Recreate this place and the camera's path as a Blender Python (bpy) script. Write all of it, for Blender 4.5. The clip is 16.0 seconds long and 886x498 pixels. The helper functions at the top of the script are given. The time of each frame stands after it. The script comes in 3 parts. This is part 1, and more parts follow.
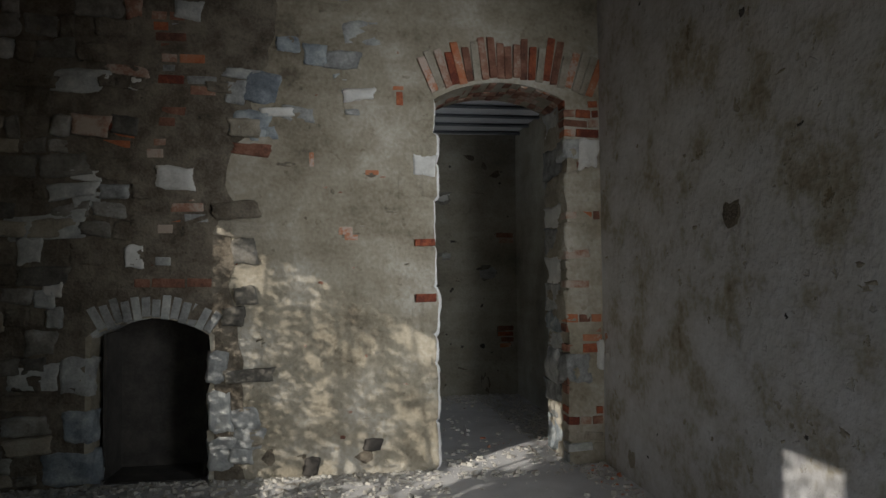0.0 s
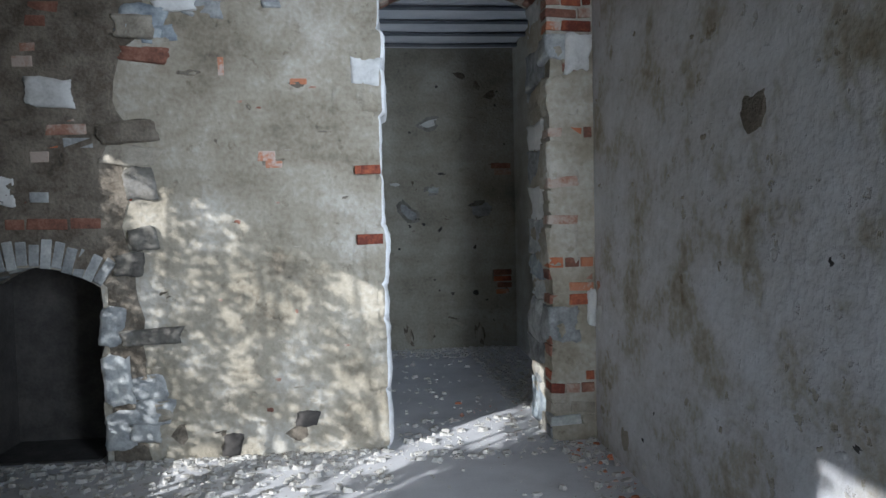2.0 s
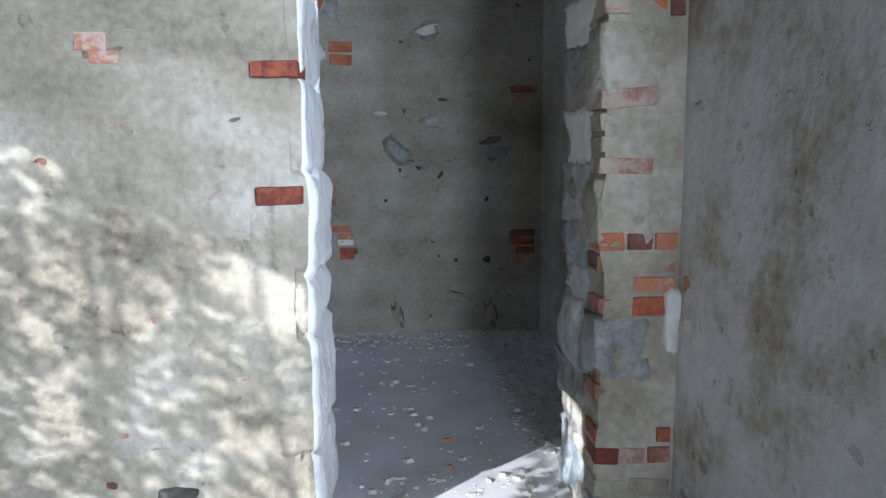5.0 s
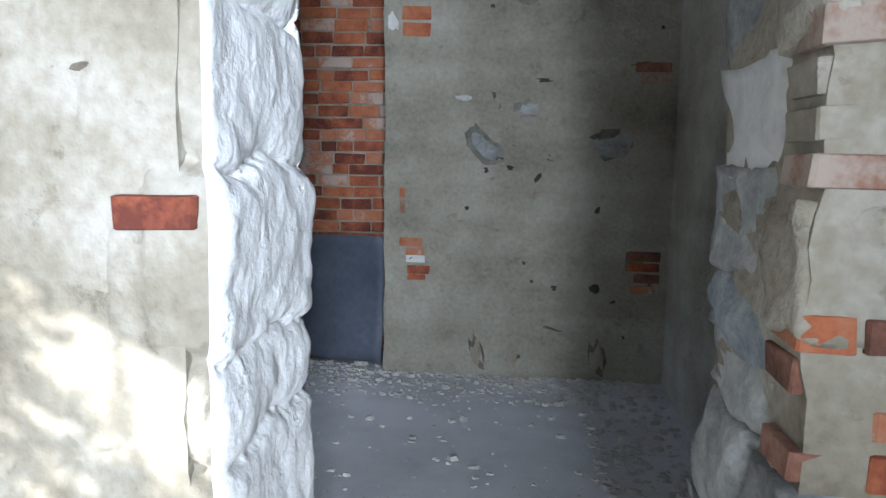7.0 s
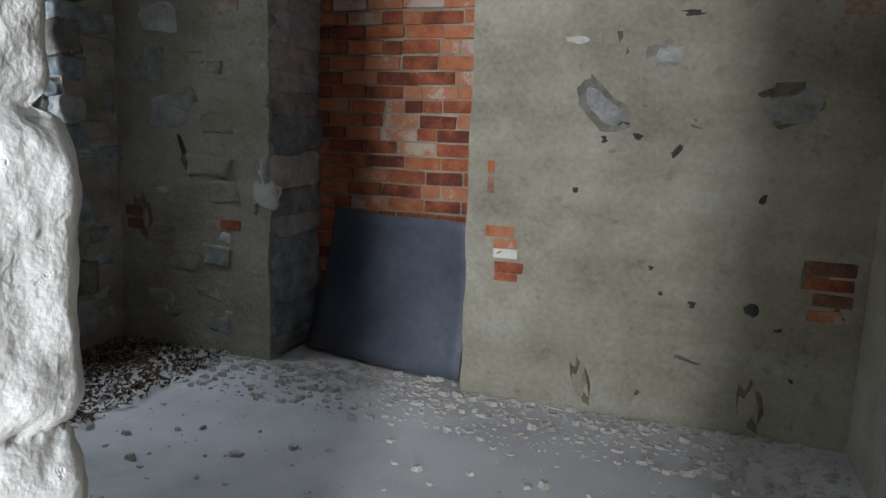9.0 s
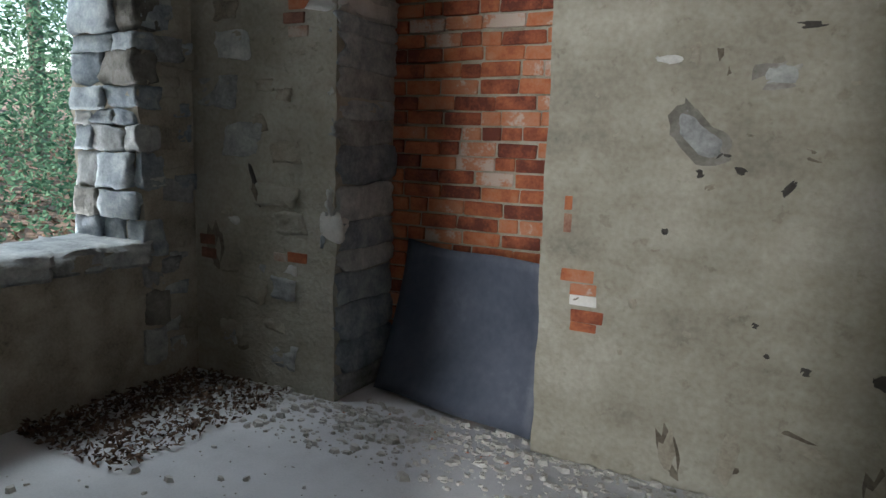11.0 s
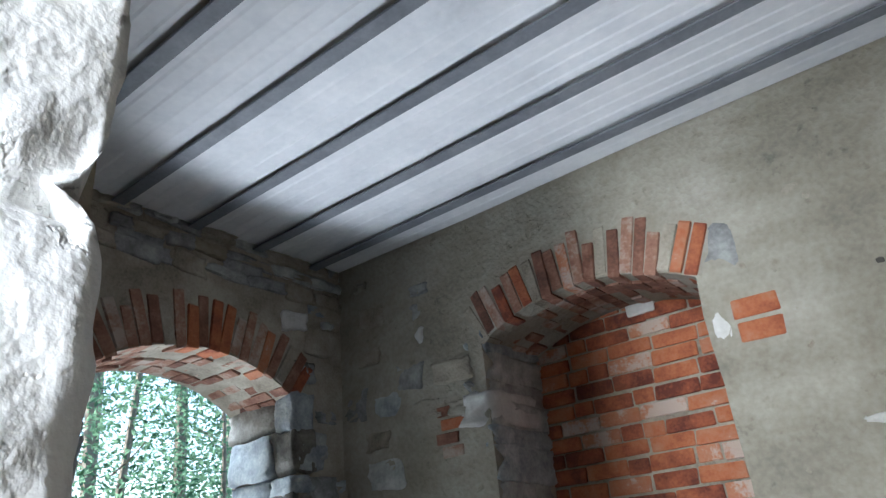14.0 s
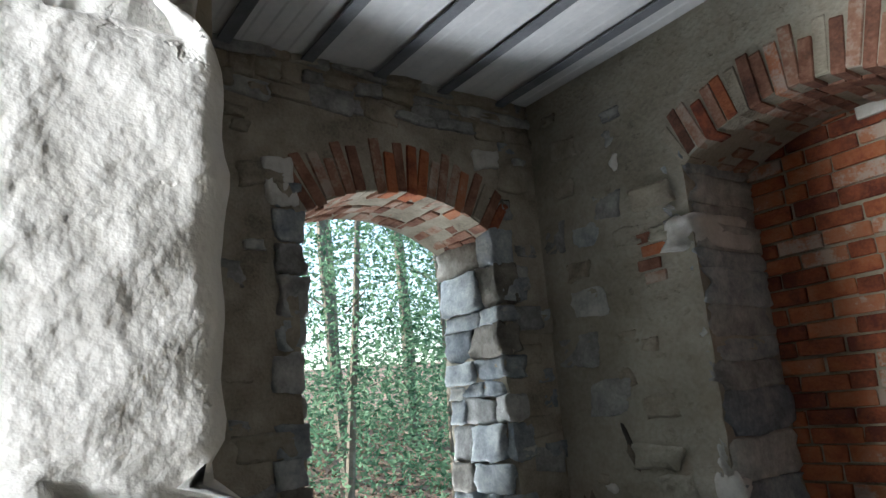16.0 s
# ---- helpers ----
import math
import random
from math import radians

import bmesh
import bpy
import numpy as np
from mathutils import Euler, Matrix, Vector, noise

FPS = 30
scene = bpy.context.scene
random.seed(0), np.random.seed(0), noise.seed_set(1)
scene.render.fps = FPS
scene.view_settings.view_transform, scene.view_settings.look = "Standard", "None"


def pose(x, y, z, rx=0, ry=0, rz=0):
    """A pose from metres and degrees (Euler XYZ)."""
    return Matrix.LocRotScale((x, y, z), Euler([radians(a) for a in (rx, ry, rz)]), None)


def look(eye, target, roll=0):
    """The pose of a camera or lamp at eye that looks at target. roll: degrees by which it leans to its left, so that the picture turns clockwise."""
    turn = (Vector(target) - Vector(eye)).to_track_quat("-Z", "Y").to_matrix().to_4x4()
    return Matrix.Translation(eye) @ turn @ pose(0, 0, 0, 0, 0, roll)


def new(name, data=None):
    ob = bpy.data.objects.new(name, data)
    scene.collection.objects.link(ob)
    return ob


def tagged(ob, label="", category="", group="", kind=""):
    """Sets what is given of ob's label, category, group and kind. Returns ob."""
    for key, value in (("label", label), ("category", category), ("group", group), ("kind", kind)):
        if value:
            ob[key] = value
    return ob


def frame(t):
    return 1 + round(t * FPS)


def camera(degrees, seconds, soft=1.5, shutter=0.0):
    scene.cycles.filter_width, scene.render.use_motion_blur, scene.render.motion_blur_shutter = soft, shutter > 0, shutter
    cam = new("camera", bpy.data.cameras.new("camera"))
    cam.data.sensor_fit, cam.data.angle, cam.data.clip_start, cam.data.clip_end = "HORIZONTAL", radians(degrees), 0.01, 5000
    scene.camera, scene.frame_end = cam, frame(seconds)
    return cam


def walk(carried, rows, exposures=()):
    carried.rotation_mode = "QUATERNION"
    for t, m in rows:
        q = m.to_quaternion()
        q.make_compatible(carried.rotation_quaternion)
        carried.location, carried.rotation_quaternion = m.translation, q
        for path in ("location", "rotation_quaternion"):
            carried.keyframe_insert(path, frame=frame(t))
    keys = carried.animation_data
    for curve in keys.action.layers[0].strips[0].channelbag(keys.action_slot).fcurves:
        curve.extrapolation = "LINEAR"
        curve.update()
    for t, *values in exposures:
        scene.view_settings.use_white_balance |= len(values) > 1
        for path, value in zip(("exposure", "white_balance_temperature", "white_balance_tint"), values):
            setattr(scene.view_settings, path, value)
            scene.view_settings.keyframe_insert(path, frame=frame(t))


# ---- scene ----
cam = camera(64.66, 16.0, soft=1.5)
ROWS = [
    (0, -0.743, 0.923, 1.447, -8.37, 2.40, 0.49),
    (0.5, -0.563, 1.134, 1.421, -5.83, -0.30, -0.39),
    (1, -0.390, 1.435, 1.433, -8.21, -1.62, -0.04),
    (1.5, -0.231, 1.680, 1.402, -8.36, -1.53, 1.64),
    (2, -0.055, 1.926, 1.411, -5.39, -2.43, 1.19),
    (2.5, 0.107, 2.245, 1.409, -4.22, -3.23, 0.69),
    (3, 0.273, 2.538, 1.403, -4.73, -3.99, 1.43),
    (5.5, 0.320, 4.116, 1.423, -1.98, -7.39, -0.61),
    (6, 0.347, 4.461, 1.430, 0.58, -7.12, -0.45),
    (6.5, 0.456, 4.787, 1.407, 2.50, -6.99, 0.29),
    (7, 0.552, 5.011, 1.401, 6.78, -7.24, -0.97),
    (7.5, 0.549, 5.323, 1.387, 7.85, -7.05, -1.28),
    (8, 0.620, 5.623, 1.407, 9.35, -8.83, -0.92),
    (8.5, 0.698, 5.888, 1.402, 14.75, -9.73, -1.60),
    (9, 0.689, 6.116, 1.369, 19.48, -9.80, -1.86),
    (11.5, 0.761, 6.538, 1.447, 29.52, -7.76, -1.87),
    (12, 0.564, 6.563, 1.431, 26.67, 0.44, -1.04),
    (12.5, 0.577, 6.617, 1.442, 27.31, 7.85, -0.94),
    (13, 0.546, 6.626, 1.404, 27.44, 16.40, -0.88),
    (14, 0.465, 6.518, 1.439, 38.64, 24.67, 5.14),
    (14.5, 0.462, 6.551, 1.455, 46.95, 24.47, 6.78),
    (15, 0.467, 6.589, 1.425, 52.94, 22.64, 6.59),
    (15.5, 0.471, 6.604, 1.408, 55.35, 18.18, 5.58),
    (16, 0.460, 6.594, 1.411, 55.67, 13.16, 4.64),
]
walk(cam, [(t, pose(x, y, z, 90 + pitch, roll, yaw)) for t, x, y, z, yaw, pitch, roll in ROWS],
     exposures=[(0.0, -0.4, 6500, 10), (1.0, 0.2, 5700, 10), (3.0, 0.6, 5500, 10), (5.5, 1.2, 5400, 10), (7.0, 1.6, 5600, 10), (9.0, 1.8, 6300, 10), (12.0, 1.8, 6500, 10), (13.5, 2.2, 6000, 10), (14.5, 2.3, 6100, 10), (15.2, 2.2, 6300, 10), (16.0, 1.9, 6600, 10)])

# ---- light ----
SUN_AZ, SUN_EL = radians(48.6), radians(22)      # light travels towards +x +y and down
world = bpy.data.worlds.new("sky")
scene.world = world
world.use_nodes = True
wn = world.node_tree.nodes
sky = wn.new("ShaderNodeTexSky")
sky.sky_type, sky.sun_disc = "NISHITA", False
sky.sun_elevation, sky.sun_rotation = SUN_EL, radians(180 + 48.6)
wn["Background"].inputs[1].default_value = 0.15
world.node_tree.links.new(sky.outputs[0], wn["Background"].inputs[0])
sun_data = bpy.data.lights.new("sun", "SUN")
sun_data.energy, sun_data.angle, sun_data.color = 5.0, radians(0.3), (1.0, 0.94, 0.85)
sun = new("sun", sun_data)
sun.matrix_world = look((-7, -6, 6), (-7 + math.sin(SUN_AZ) * math.cos(SUN_EL), -6 + math.cos(SUN_AZ) * math.cos(SUN_EL), 6 - math.sin(SUN_EL)))


# area lamp added in a tall unseen opening beside the entrance, to brighten the door jamb
jamb_fill = bpy.data.lights.new("added_jamb_light", "AREA")
jamb_fill.shape, jamb_fill.size, jamb_fill.size_y = "RECTANGLE", 1.2, 3.0
jamb_fill.energy, jamb_fill.color, jamb_fill.spread = 36, (0.93, 0.97, 1.0), radians(64)
new("added_jamb_light", jamb_fill).matrix_world = look((1.55, 2.3, 1.9), (0.35, 6.0, 1.7))

# open sky above the trees, standing in at the arched window of the inner room
window_sky = bpy.data.lights.new("window_daylight", "AREA")
window_sky.shape, window_sky.size, window_sky.size_y = "RECTANGLE", 1.2, 0.6
window_sky.energy, window_sky.color = 17, (0.80, 0.92, 1.0)
new("window_daylight", window_sky).matrix_world = look((-3.75, 8.5, 3.2), (-1.3, 8.2, 0.5))

# hidden lamp added below the same window's sill to brighten the ceiling, as woodland-floor bounce
ceiling_fill = bpy.data.lights.new("hidden_ceiling_light", "AREA")
ceiling_fill.shape, ceiling_fill.size, ceiling_fill.size_y = "RECTANGLE", 1.3, 0.7
ceiling_fill.energy, ceiling_fill.color, ceiling_fill.spread = 9, (0.86, 0.93, 1.0), radians(80)
new("hidden_ceiling_light", ceiling_fill).matrix_world = look((-4.1, 8.5, 0.35), (0.2, 8.3, 2.9))


# ---- materials ----
def material(name, stops, scale=3.0, fine=40.0, rough=0.9, bump=0.4, spread=0.0, metal=0.0, depth=0.01, grain=0.3, band=0.0, pits=0.0):
    """A rough mineral surface: large stains and fine grain through one ramp, varied from piece to piece by spread."""
    m = bpy.data.materials.new(name)
    m.use_nodes = True
    n, l = m.node_tree.nodes, m.node_tree.links
    b = n["Principled BSDF"]
    b.inputs["Roughness"].default_value, b.inputs["Metallic"].default_value = rough, metal
    tc = n.new("ShaderNodeTexCoord")
    geo = n.new("ShaderNodeNewGeometry")
    big, small = n.new("ShaderNodeTexNoise"), n.new("ShaderNodeTexNoise")
    big.inputs["Scale"].default_value, big.inputs["Detail"].default_value = scale, 6
    big.inputs["Roughness"].default_value = 0.62
    small.inputs["Scale"].default_value, small.inputs["Detail"].default_value = fine, 4
    for t in (big, small):
        l.new(geo.outputs["Position"], t.inputs["Vector"])
    mix = n.new("ShaderNodeMath")
    mix.operation = "MULTIPLY_ADD"
    mix.inputs[1].default_value = grain
    l.new(small.outputs["Fac"], mix.inputs[0])
    l.new(big.outputs["Fac"], mix.inputs[2])
    last = mix.outputs[0]
    if band:
        stretch, lines, fold = n.new("ShaderNodeMapping"), n.new("ShaderNodeTexNoise"), n.new("ShaderNodeMath")
        stretch.inputs["Scale"].default_value = (0.5, 0.5, 5.0)
        lines.inputs["Scale"].default_value, lines.inputs["Detail"].default_value = 1.3, 5
        fold.operation = "MULTIPLY_ADD"
        fold.inputs[1].default_value = band
        level = n.new("ShaderNodeMath")
        level.operation = "SUBTRACT"
        level.inputs[1].default_value = 0.5
        l.new(geo.outputs["Position"], stretch.inputs["Vector"])
        l.new(stretch.outputs[0], lines.inputs["Vector"])
        l.new(lines.outputs["Fac"], level.inputs[0])
        l.new(level.outputs[0], fold.inputs[0])
        l.new(last, fold.inputs[2])
        last = fold.outputs[0]
    if pits:
        chips, cut, drop = n.new("ShaderNodeTexNoise"), n.new("ShaderNodeMapRange"), n.new("ShaderNodeMath")
        chips.inputs["Scale"].default_value, chips.inputs["Detail"].default_value, chips.inputs["Roughness"].default_value = 11.0, 5, 0.6
        cut.inputs["From Min"].default_value, cut.inputs["From Max"].default_value = 0.62, 0.68
        drop.operation = "MULTIPLY_ADD"
        drop.inputs[1].default_value = -pits
        l.new(geo.outputs["Position"], chips.inputs["Vector"])
        l.new(chips.outputs["Fac"], cut.inputs["Value"])
        l.new(cut.outputs[0], drop.inputs[0])
        l.new(last, drop.inputs[2])
        last = drop.outputs[0]
    relief = last
    if spread:
        info = n.new("ShaderNodeObjectInfo")
        add = n.new("ShaderNodeMath")
        add.operation = "MULTIPLY_ADD"
        add.inputs[1].default_value = spread
        l.new(info.outputs["Random"], add.inputs[0])
        l.new(last, add.inputs[2])
        sub = n.new("ShaderNodeMath")
        sub.operation = "SUBTRACT"
        sub.inputs[1].default_value = spread * 0.5
        l.new(add.outputs[0], sub.inputs[0])
        last = sub.outputs[0]
    ramp = n.new("ShaderNodeValToRGB")
    while len(ramp.color_ramp.elements) < len(stops):
        ramp.color_ramp.elements.new(0.5)
    for e, (p, c) in zip(ramp.color_ramp.elements, stops):
        e.position, e.color = p, (*c, 1)
    l.new(last, ramp.inputs[0])
    l.new(ramp.outputs[0], b.inputs["Base Color"])
    bm = n.new("ShaderNodeBump")
    bm.inputs["Strength"].default_value, bm.inputs["Distance"].default_value = bump, depth
    l.new(relief, bm.inputs["Height"])
    l.new(bm.outputs[0], b.inputs["Normal"])
    return m


M_PLASTER = material("old_lime_plaster", [(0.36, (0.12, 0.098, 0.07)), (0.52, (0.24, 0.21, 0.155)), (0.66, (0.325, 0.29, 0.225)), (0.84, (0.46, 0.43, 0.37))], 2.2, 34, 0.95, 0.9, depth=0.035, band=0.28, pits=0.1)
M_PLASTER_B = material("grey_cement_plaster", [(0.36, (0.15, 0.14, 0.115)), (0.55, (0.26, 0.237, 0.185)), (0.72, (0.345, 0.322, 0.262)), (0.9, (0.44, 0.42, 0.365))], 1.6, 40, 0.95, 0.8, depth=0.04, band=0.3, pits=0.1)
M_PLASTER_R = material("blotchy_grey_plaster", [(0.40, (0.20, 0.165, 0.105)), (0.54, (0.36, 0.33, 0.27)), (0.64, (0.48, 0.47, 0.46)), (0.8, (0.58, 0.575, 0.58))], 2.4, 22, 0.95, 0.65, depth=0.05, band=0.1, pits=0.16, grain=0.3)
M_MORTAR = material("lime_mortar", [(0.35, (0.10, 0.085, 0.065)), (0.55, (0.26, 0.23, 0.18)), (0.8, (0.40, 0.36, 0.29))], 5.0, 70, 1.0, 0.9, depth=0.02)
# dark brown mortar of the bare masonry and of small dark wall patches
M_BROWN_MORTAR = material("dark_brown_mortar", [(0.35, (0.035, 0.028, 0.02)), (0.55, (0.10, 0.082, 0.06)), (0.8, (0.21, 0.18, 0.14))], 5.0, 60, 1.0, 0.9, depth=0.04, pits=0.1)
M_RUBBLE_STONE = material("brown_grey_rubble_stone", [(0.3, (0.05, 0.045, 0.04)), (0.55, (0.13, 0.12, 0.10)), (0.75, (0.22, 0.205, 0.18)), (0.95, (0.36, 0.35, 0.32))], 7.0, 50, 0.9, 0.9, 0.4, depth=0.02)
# jamb plaster made near-white, so the colour carries the strong light on the reveal
M_JAMB_BRIGHT = material("light_painted_jamb_plaster", [(0.34, (0.40, 0.38, 0.34)), (0.48, (0.70, 0.69, 0.66)), (0.66, (0.78, 0.775, 0.76)), (0.85, (0.82, 0.82, 0.80))], 3.0, 40, 0.95, 0.9, depth=0.02, pits=0.12)
M_STONE = material("grey_rubble_stone", [(0.3, (0.11, 0.11, 0.105)), (0.55, (0.25, 0.255, 0.25)), (0.75, (0.38, 0.385, 0.37)), (0.95, (0.55, 0.55, 0.52))], 9.0, 60, 0.85, 0.8, 0.35, depth=0.015)
M_BLUE = material("blue_grey_stone", [(0.3, (0.07, 0.085, 0.10)), (0.55, (0.17, 0.195, 0.22)), (0.75, (0.30, 0.33, 0.34)), (0.95, (0.46, 0.48, 0.48))], 9.0, 60, 0.8, 0.8, 0.3, depth=0.015)
M_PALE = material("pale_limestone", [(0.3, (0.34, 0.33, 0.30)), (0.6, (0.56, 0.55, 0.52)), (0.9, (0.70, 0.69, 0.66))], 8.0, 60, 0.85, 0.6, 0.2)
M_BRICK = material("orange_red_brick", [(0.3, (0.12, 0.03, 0.018)), (0.5, (0.27, 0.075, 0.035)), (0.68, (0.40, 0.13, 0.055)), (0.9, (0.42, 0.19, 0.11)), (1.0, (0.46, 0.36, 0.30))], 9.0, 70, 0.92, 0.9, 0.68, depth=0.012)
M_BRICK_D = material("weathered_brown_brick", [(0.3, (0.08, 0.035, 0.025)), (0.52, (0.19, 0.085, 0.055)), (0.72, (0.30, 0.16, 0.11)), (0.9, (0.42, 0.34, 0.28))], 9.0, 70, 0.94, 0.9, 0.45, depth=0.012)
M_FLOOR = material("dusty_concrete", [(0.36, (0.34, 0.335, 0.335)), (0.55, (0.50, 0.495, 0.50)), (0.75, (0.60, 0.595, 0.60))], 1.8, 90, 0.92, 0.35, depth=0.006)
M_RUBBLE = material("mortar_rubble", [(0.3, (0.16, 0.14, 0.12)), (0.6, (0.38, 0.36, 0.32)), (0.9, (0.58, 0.56, 0.52))], 12.0, 80, 0.95, 0.6, 0.2)
M_PANEL = material("whitewashed_corrugated_deck", [(0.3, (0.52, 0.53, 0.55)), (0.55, (0.68, 0.69, 0.71)), (0.8, (0.80, 0.80, 0.81))], 2.0, 30, 0.7, 0.15)
M_STEEL = material("dark_grey_painted_steel", [(0.3, (0.09, 0.10, 0.115)), (0.6, (0.15, 0.16, 0.18)), (0.9, (0.22, 0.23, 0.25))], 6.0, 60, 0.6, 0.2)
M_SHEET = material("dark_blue_grey_sheet", [(0.3, (0.03, 0.035, 0.05)), (0.55, (0.06, 0.07, 0.095)), (0.75, (0.085, 0.095, 0.125)), (0.92, (0.13, 0.14, 0.17))], 3.0, 25, 0.62, 0.25)
M_DARK = material("near_black_masonry", [(0.3, (0.02, 0.018, 0.016)), (0.6, (0.05, 0.045, 0.04)), (0.9, (0.09, 0.08, 0.07))], 6.0, 50, 0.98, 0.8)
M_BARK = material("grey_bark", [(0.3, (0.05, 0.045, 0.035)), (0.6, (0.13, 0.12, 0.10)), (0.9, (0.22, 0.21, 0.18))], 8.0, 60, 0.95, 0.8)
M_LITTER = material("brown_leaf_litter", [(0.3, (0.05, 0.035, 0.025)), (0.55, (0.15, 0.10, 0.075)), (0.8, (0.28, 0.20, 0.16))], 6.0, 60, 0.95, 1.0, depth=0.05)


def leaf_material(name, dark, light):
    m = bpy.data.materials.new(name)
    m.use_nodes = True
    n, l = m.node_tree.nodes, m.node_tree.links
    geo, ramp = n.new("ShaderNodeNewGeometry"), n.new("ShaderNodeValToRGB")
    ramp.color_ramp.elements[0].color, ramp.color_ramp.elements[1].color = (*dark, 1), (*light, 1)
    l.new(geo.outputs["Random Per Island"], ramp.inputs[0])
    d, tr, mx = n.new("ShaderNodeBsdfDiffuse"), n.new("ShaderNodeBsdfTranslucent"), n.new("ShaderNodeMixShader")
    mx.inputs[0].default_value = 0.45
    l.new(ramp.outputs[0], d.inputs[0])
    l.new(ramp.outputs[0], tr.inputs[0])
    l.new(d.outputs[0], mx.inputs[1])
    l.new(tr.outputs[0], mx.inputs[2])
    l.new(mx.outputs[0], n["Material Output"].inputs[0])
    return m


M_LEAF = leaf_material("green_leaves", (0.045, 0.11, 0.07), (0.16, 0.28, 0.19))
M_DEAD = leaf_material("dry_leaves", (0.06, 0.04, 0.03), (0.22, 0.15, 0.11))


# ---- builders ----
def part(name, bm, mat, parent=None, label=""):
    me = bpy.data.meshes.new(name)
    bm.to_mesh(me)
    bm.free()
    me.materials.append(mat)
    ob = new(name, me)
    if parent is not None:
        ob.parent = parent
    return tagged(ob, label)


def soup(name, verts, faces, mat, parent=None):
    me = bpy.data.meshes.new(name)
    me.from_pydata(verts, [], faces)
    me.materials.append(mat)
    ob = new(name, me)
    if parent is not None:
        ob.parent = parent
    return ob


def box_bm(x0, x1, y0, y1, z0, z1, bevel=0.0):
    bm = bmesh.new()
    bmesh.ops.create_cube(bm, size=1, matrix=Matrix.LocRotScale(((x0 + x1) / 2, (y0 + y1) / 2, (z0 + z1) / 2), None, (x1 - x0, y1 - y0, z1 - z0)))
    if bevel:
        bmesh.ops.bevel(bm, geom=bm.edges[:], offset=bevel, segments=1, affect="EDGES")
    return bm


def arch(a, b, spring, rise, n=14):
    """Points of a segmental arch from (a, spring) up and over to (b, spring)."""
    half = (b - a) / 2
    r = (half * half + rise * rise) / (2 * rise)
    c, zc = (a + b) / 2, spring + rise - r
    t0 = math.asin(half / r)
    return [(c + r * math.sin(-t0 + 2 * t0 * i / n), zc + r * math.cos(-t0 + 2 * t0 * i / n)) for i in range(n + 1)]


def ragged(p, q, step, amount, rng):
    """Points from p to q, wandering off the straight line like a broken masonry edge."""
    n = max(2, int(math.dist(p, q) / step))
    out = []
    for i in range(1, n):
        f = i / n
        x, y = p[0] + (q[0] - p[0]) * f, p[1] + (q[1] - p[1]) * f
        w = (noise.noise(Vector((x * 4 + 3, y * 4, rng))) + 0.5 * noise.noise(Vector((x * 15, y * 15, rng)))) * amount
        out.append((x + w, y))
    return out


def wall(name, loops, place, thick, mat, label):
    """A slab with openings: loops of (u, v), the first the outline, placed by the matrix place (u, v, outwards), going thick behind it."""
    bm = bmesh.new()
    for back in (0, 1):
        edges = []
        for loop in loops:
            vs = [bm.verts.new((u, v, -thick * back)) for u, v in loop]
            edges += [bm.edges.new((vs[i], vs[(i + 1) % len(vs)])) for i in range(len(vs))]
        bmesh.ops.triangle_fill(bm, use_beauty=True, edges=edges)
    bm.verts.ensure_lookup_table()
    total, at = sum(len(loop) for loop in loops), 0
    for loop in loops:
        k = len(loop)
        for i in range(k):
            a, b = at + i, at + (i + 1) % k
            bm.faces.new((bm.verts[a], bm.verts[b], bm.verts[b + total], bm.verts[a + total]))
        at += k
    bmesh.ops.recalc_face_normals(bm, faces=bm.faces[:])
    bm.transform(place)
    return tagged(part(name, bm, mat), label, "wall", kind="structure")


def facing(origin, u, n):
    """A wall's matrix: u along it, z up, n out of its face."""
    u, n = Vector(u), Vector(n)
    m = Matrix.Identity(4)
    for i, v in enumerate((u, Vector((0, 0, 1)), n)):
        m[0][i], m[1][i], m[2][i] = v
    m.translation = origin
    return m


def rock_mesh(seed, cuts, rough, square=9):
    bm = bmesh.new()
    bmesh.ops.create_cube(bm, size=1)
    bmesh.ops.subdivide_edges(bm, edges=bm.edges[:], cuts=cuts, use_grid_fill=True)
    for v in bm.verts:
        p = v.co.copy()
        k = 1 / max(0.5, (abs(p.x) ** square + abs(p.y) ** square + abs(p.z) ** square) ** (1 / square) * 2)
        v.co = p * k + noise.noise_vector(p * 1.7 + Vector((seed * 7.3, 0, 0))) * rough + noise.noise_vector(p * 5 + Vector((seed * 3.1, 5, 0))) * 0.06 + noise.noise_vector(p * 13 + Vector((seed, 2, 9))) * 0.022
    for f in bm.faces:
        f.smooth = True
    me = bpy.data.meshes.new("stone_shape")
    bm.to_mesh(me)
    bm.free()
    return me


ROCKS = [rock_mesh(i, 6, 0.13, 20) for i in range(9)]
PATCHES = [rock_mesh(20 + i, 3, 0.2, 2.6) for i in range(9)]


def brick_mesh(seed):
    bm = bmesh.new()
    bmesh.ops.create_cube(bm, size=1)
    for v in bm.verts:
        v.co += noise.noise_vector(v.co * 3 + Vector((seed * 5.1, 1, 2))) * 0.07
    bmesh.ops.bevel(bm, geom=bm.edges[:], offset=0.045, segments=1, affect="EDGES")
    me = bpy.data.meshes.new("brick_shape")
    bm.to_mesh(me)
    bm.free()
    return me


BRICKS = [brick_mesh(i) for i in range(7)]
SHARED = {}


def shape_of(base, mat):
    key = (base.name, mat.name)
    if key not in SHARED:
        me = base.copy()
        me.materials.clear()
        me.materials.append(mat)
        SHARED[key] = me
    return SHARED[key]


def piece(name, base, mat, m, parent, label=""):
    ob = new(name, shape_of(base, mat))
    ob.parent = parent
    ob.matrix_basis = m
    return tagged(ob, label)


R = random.Random(11)


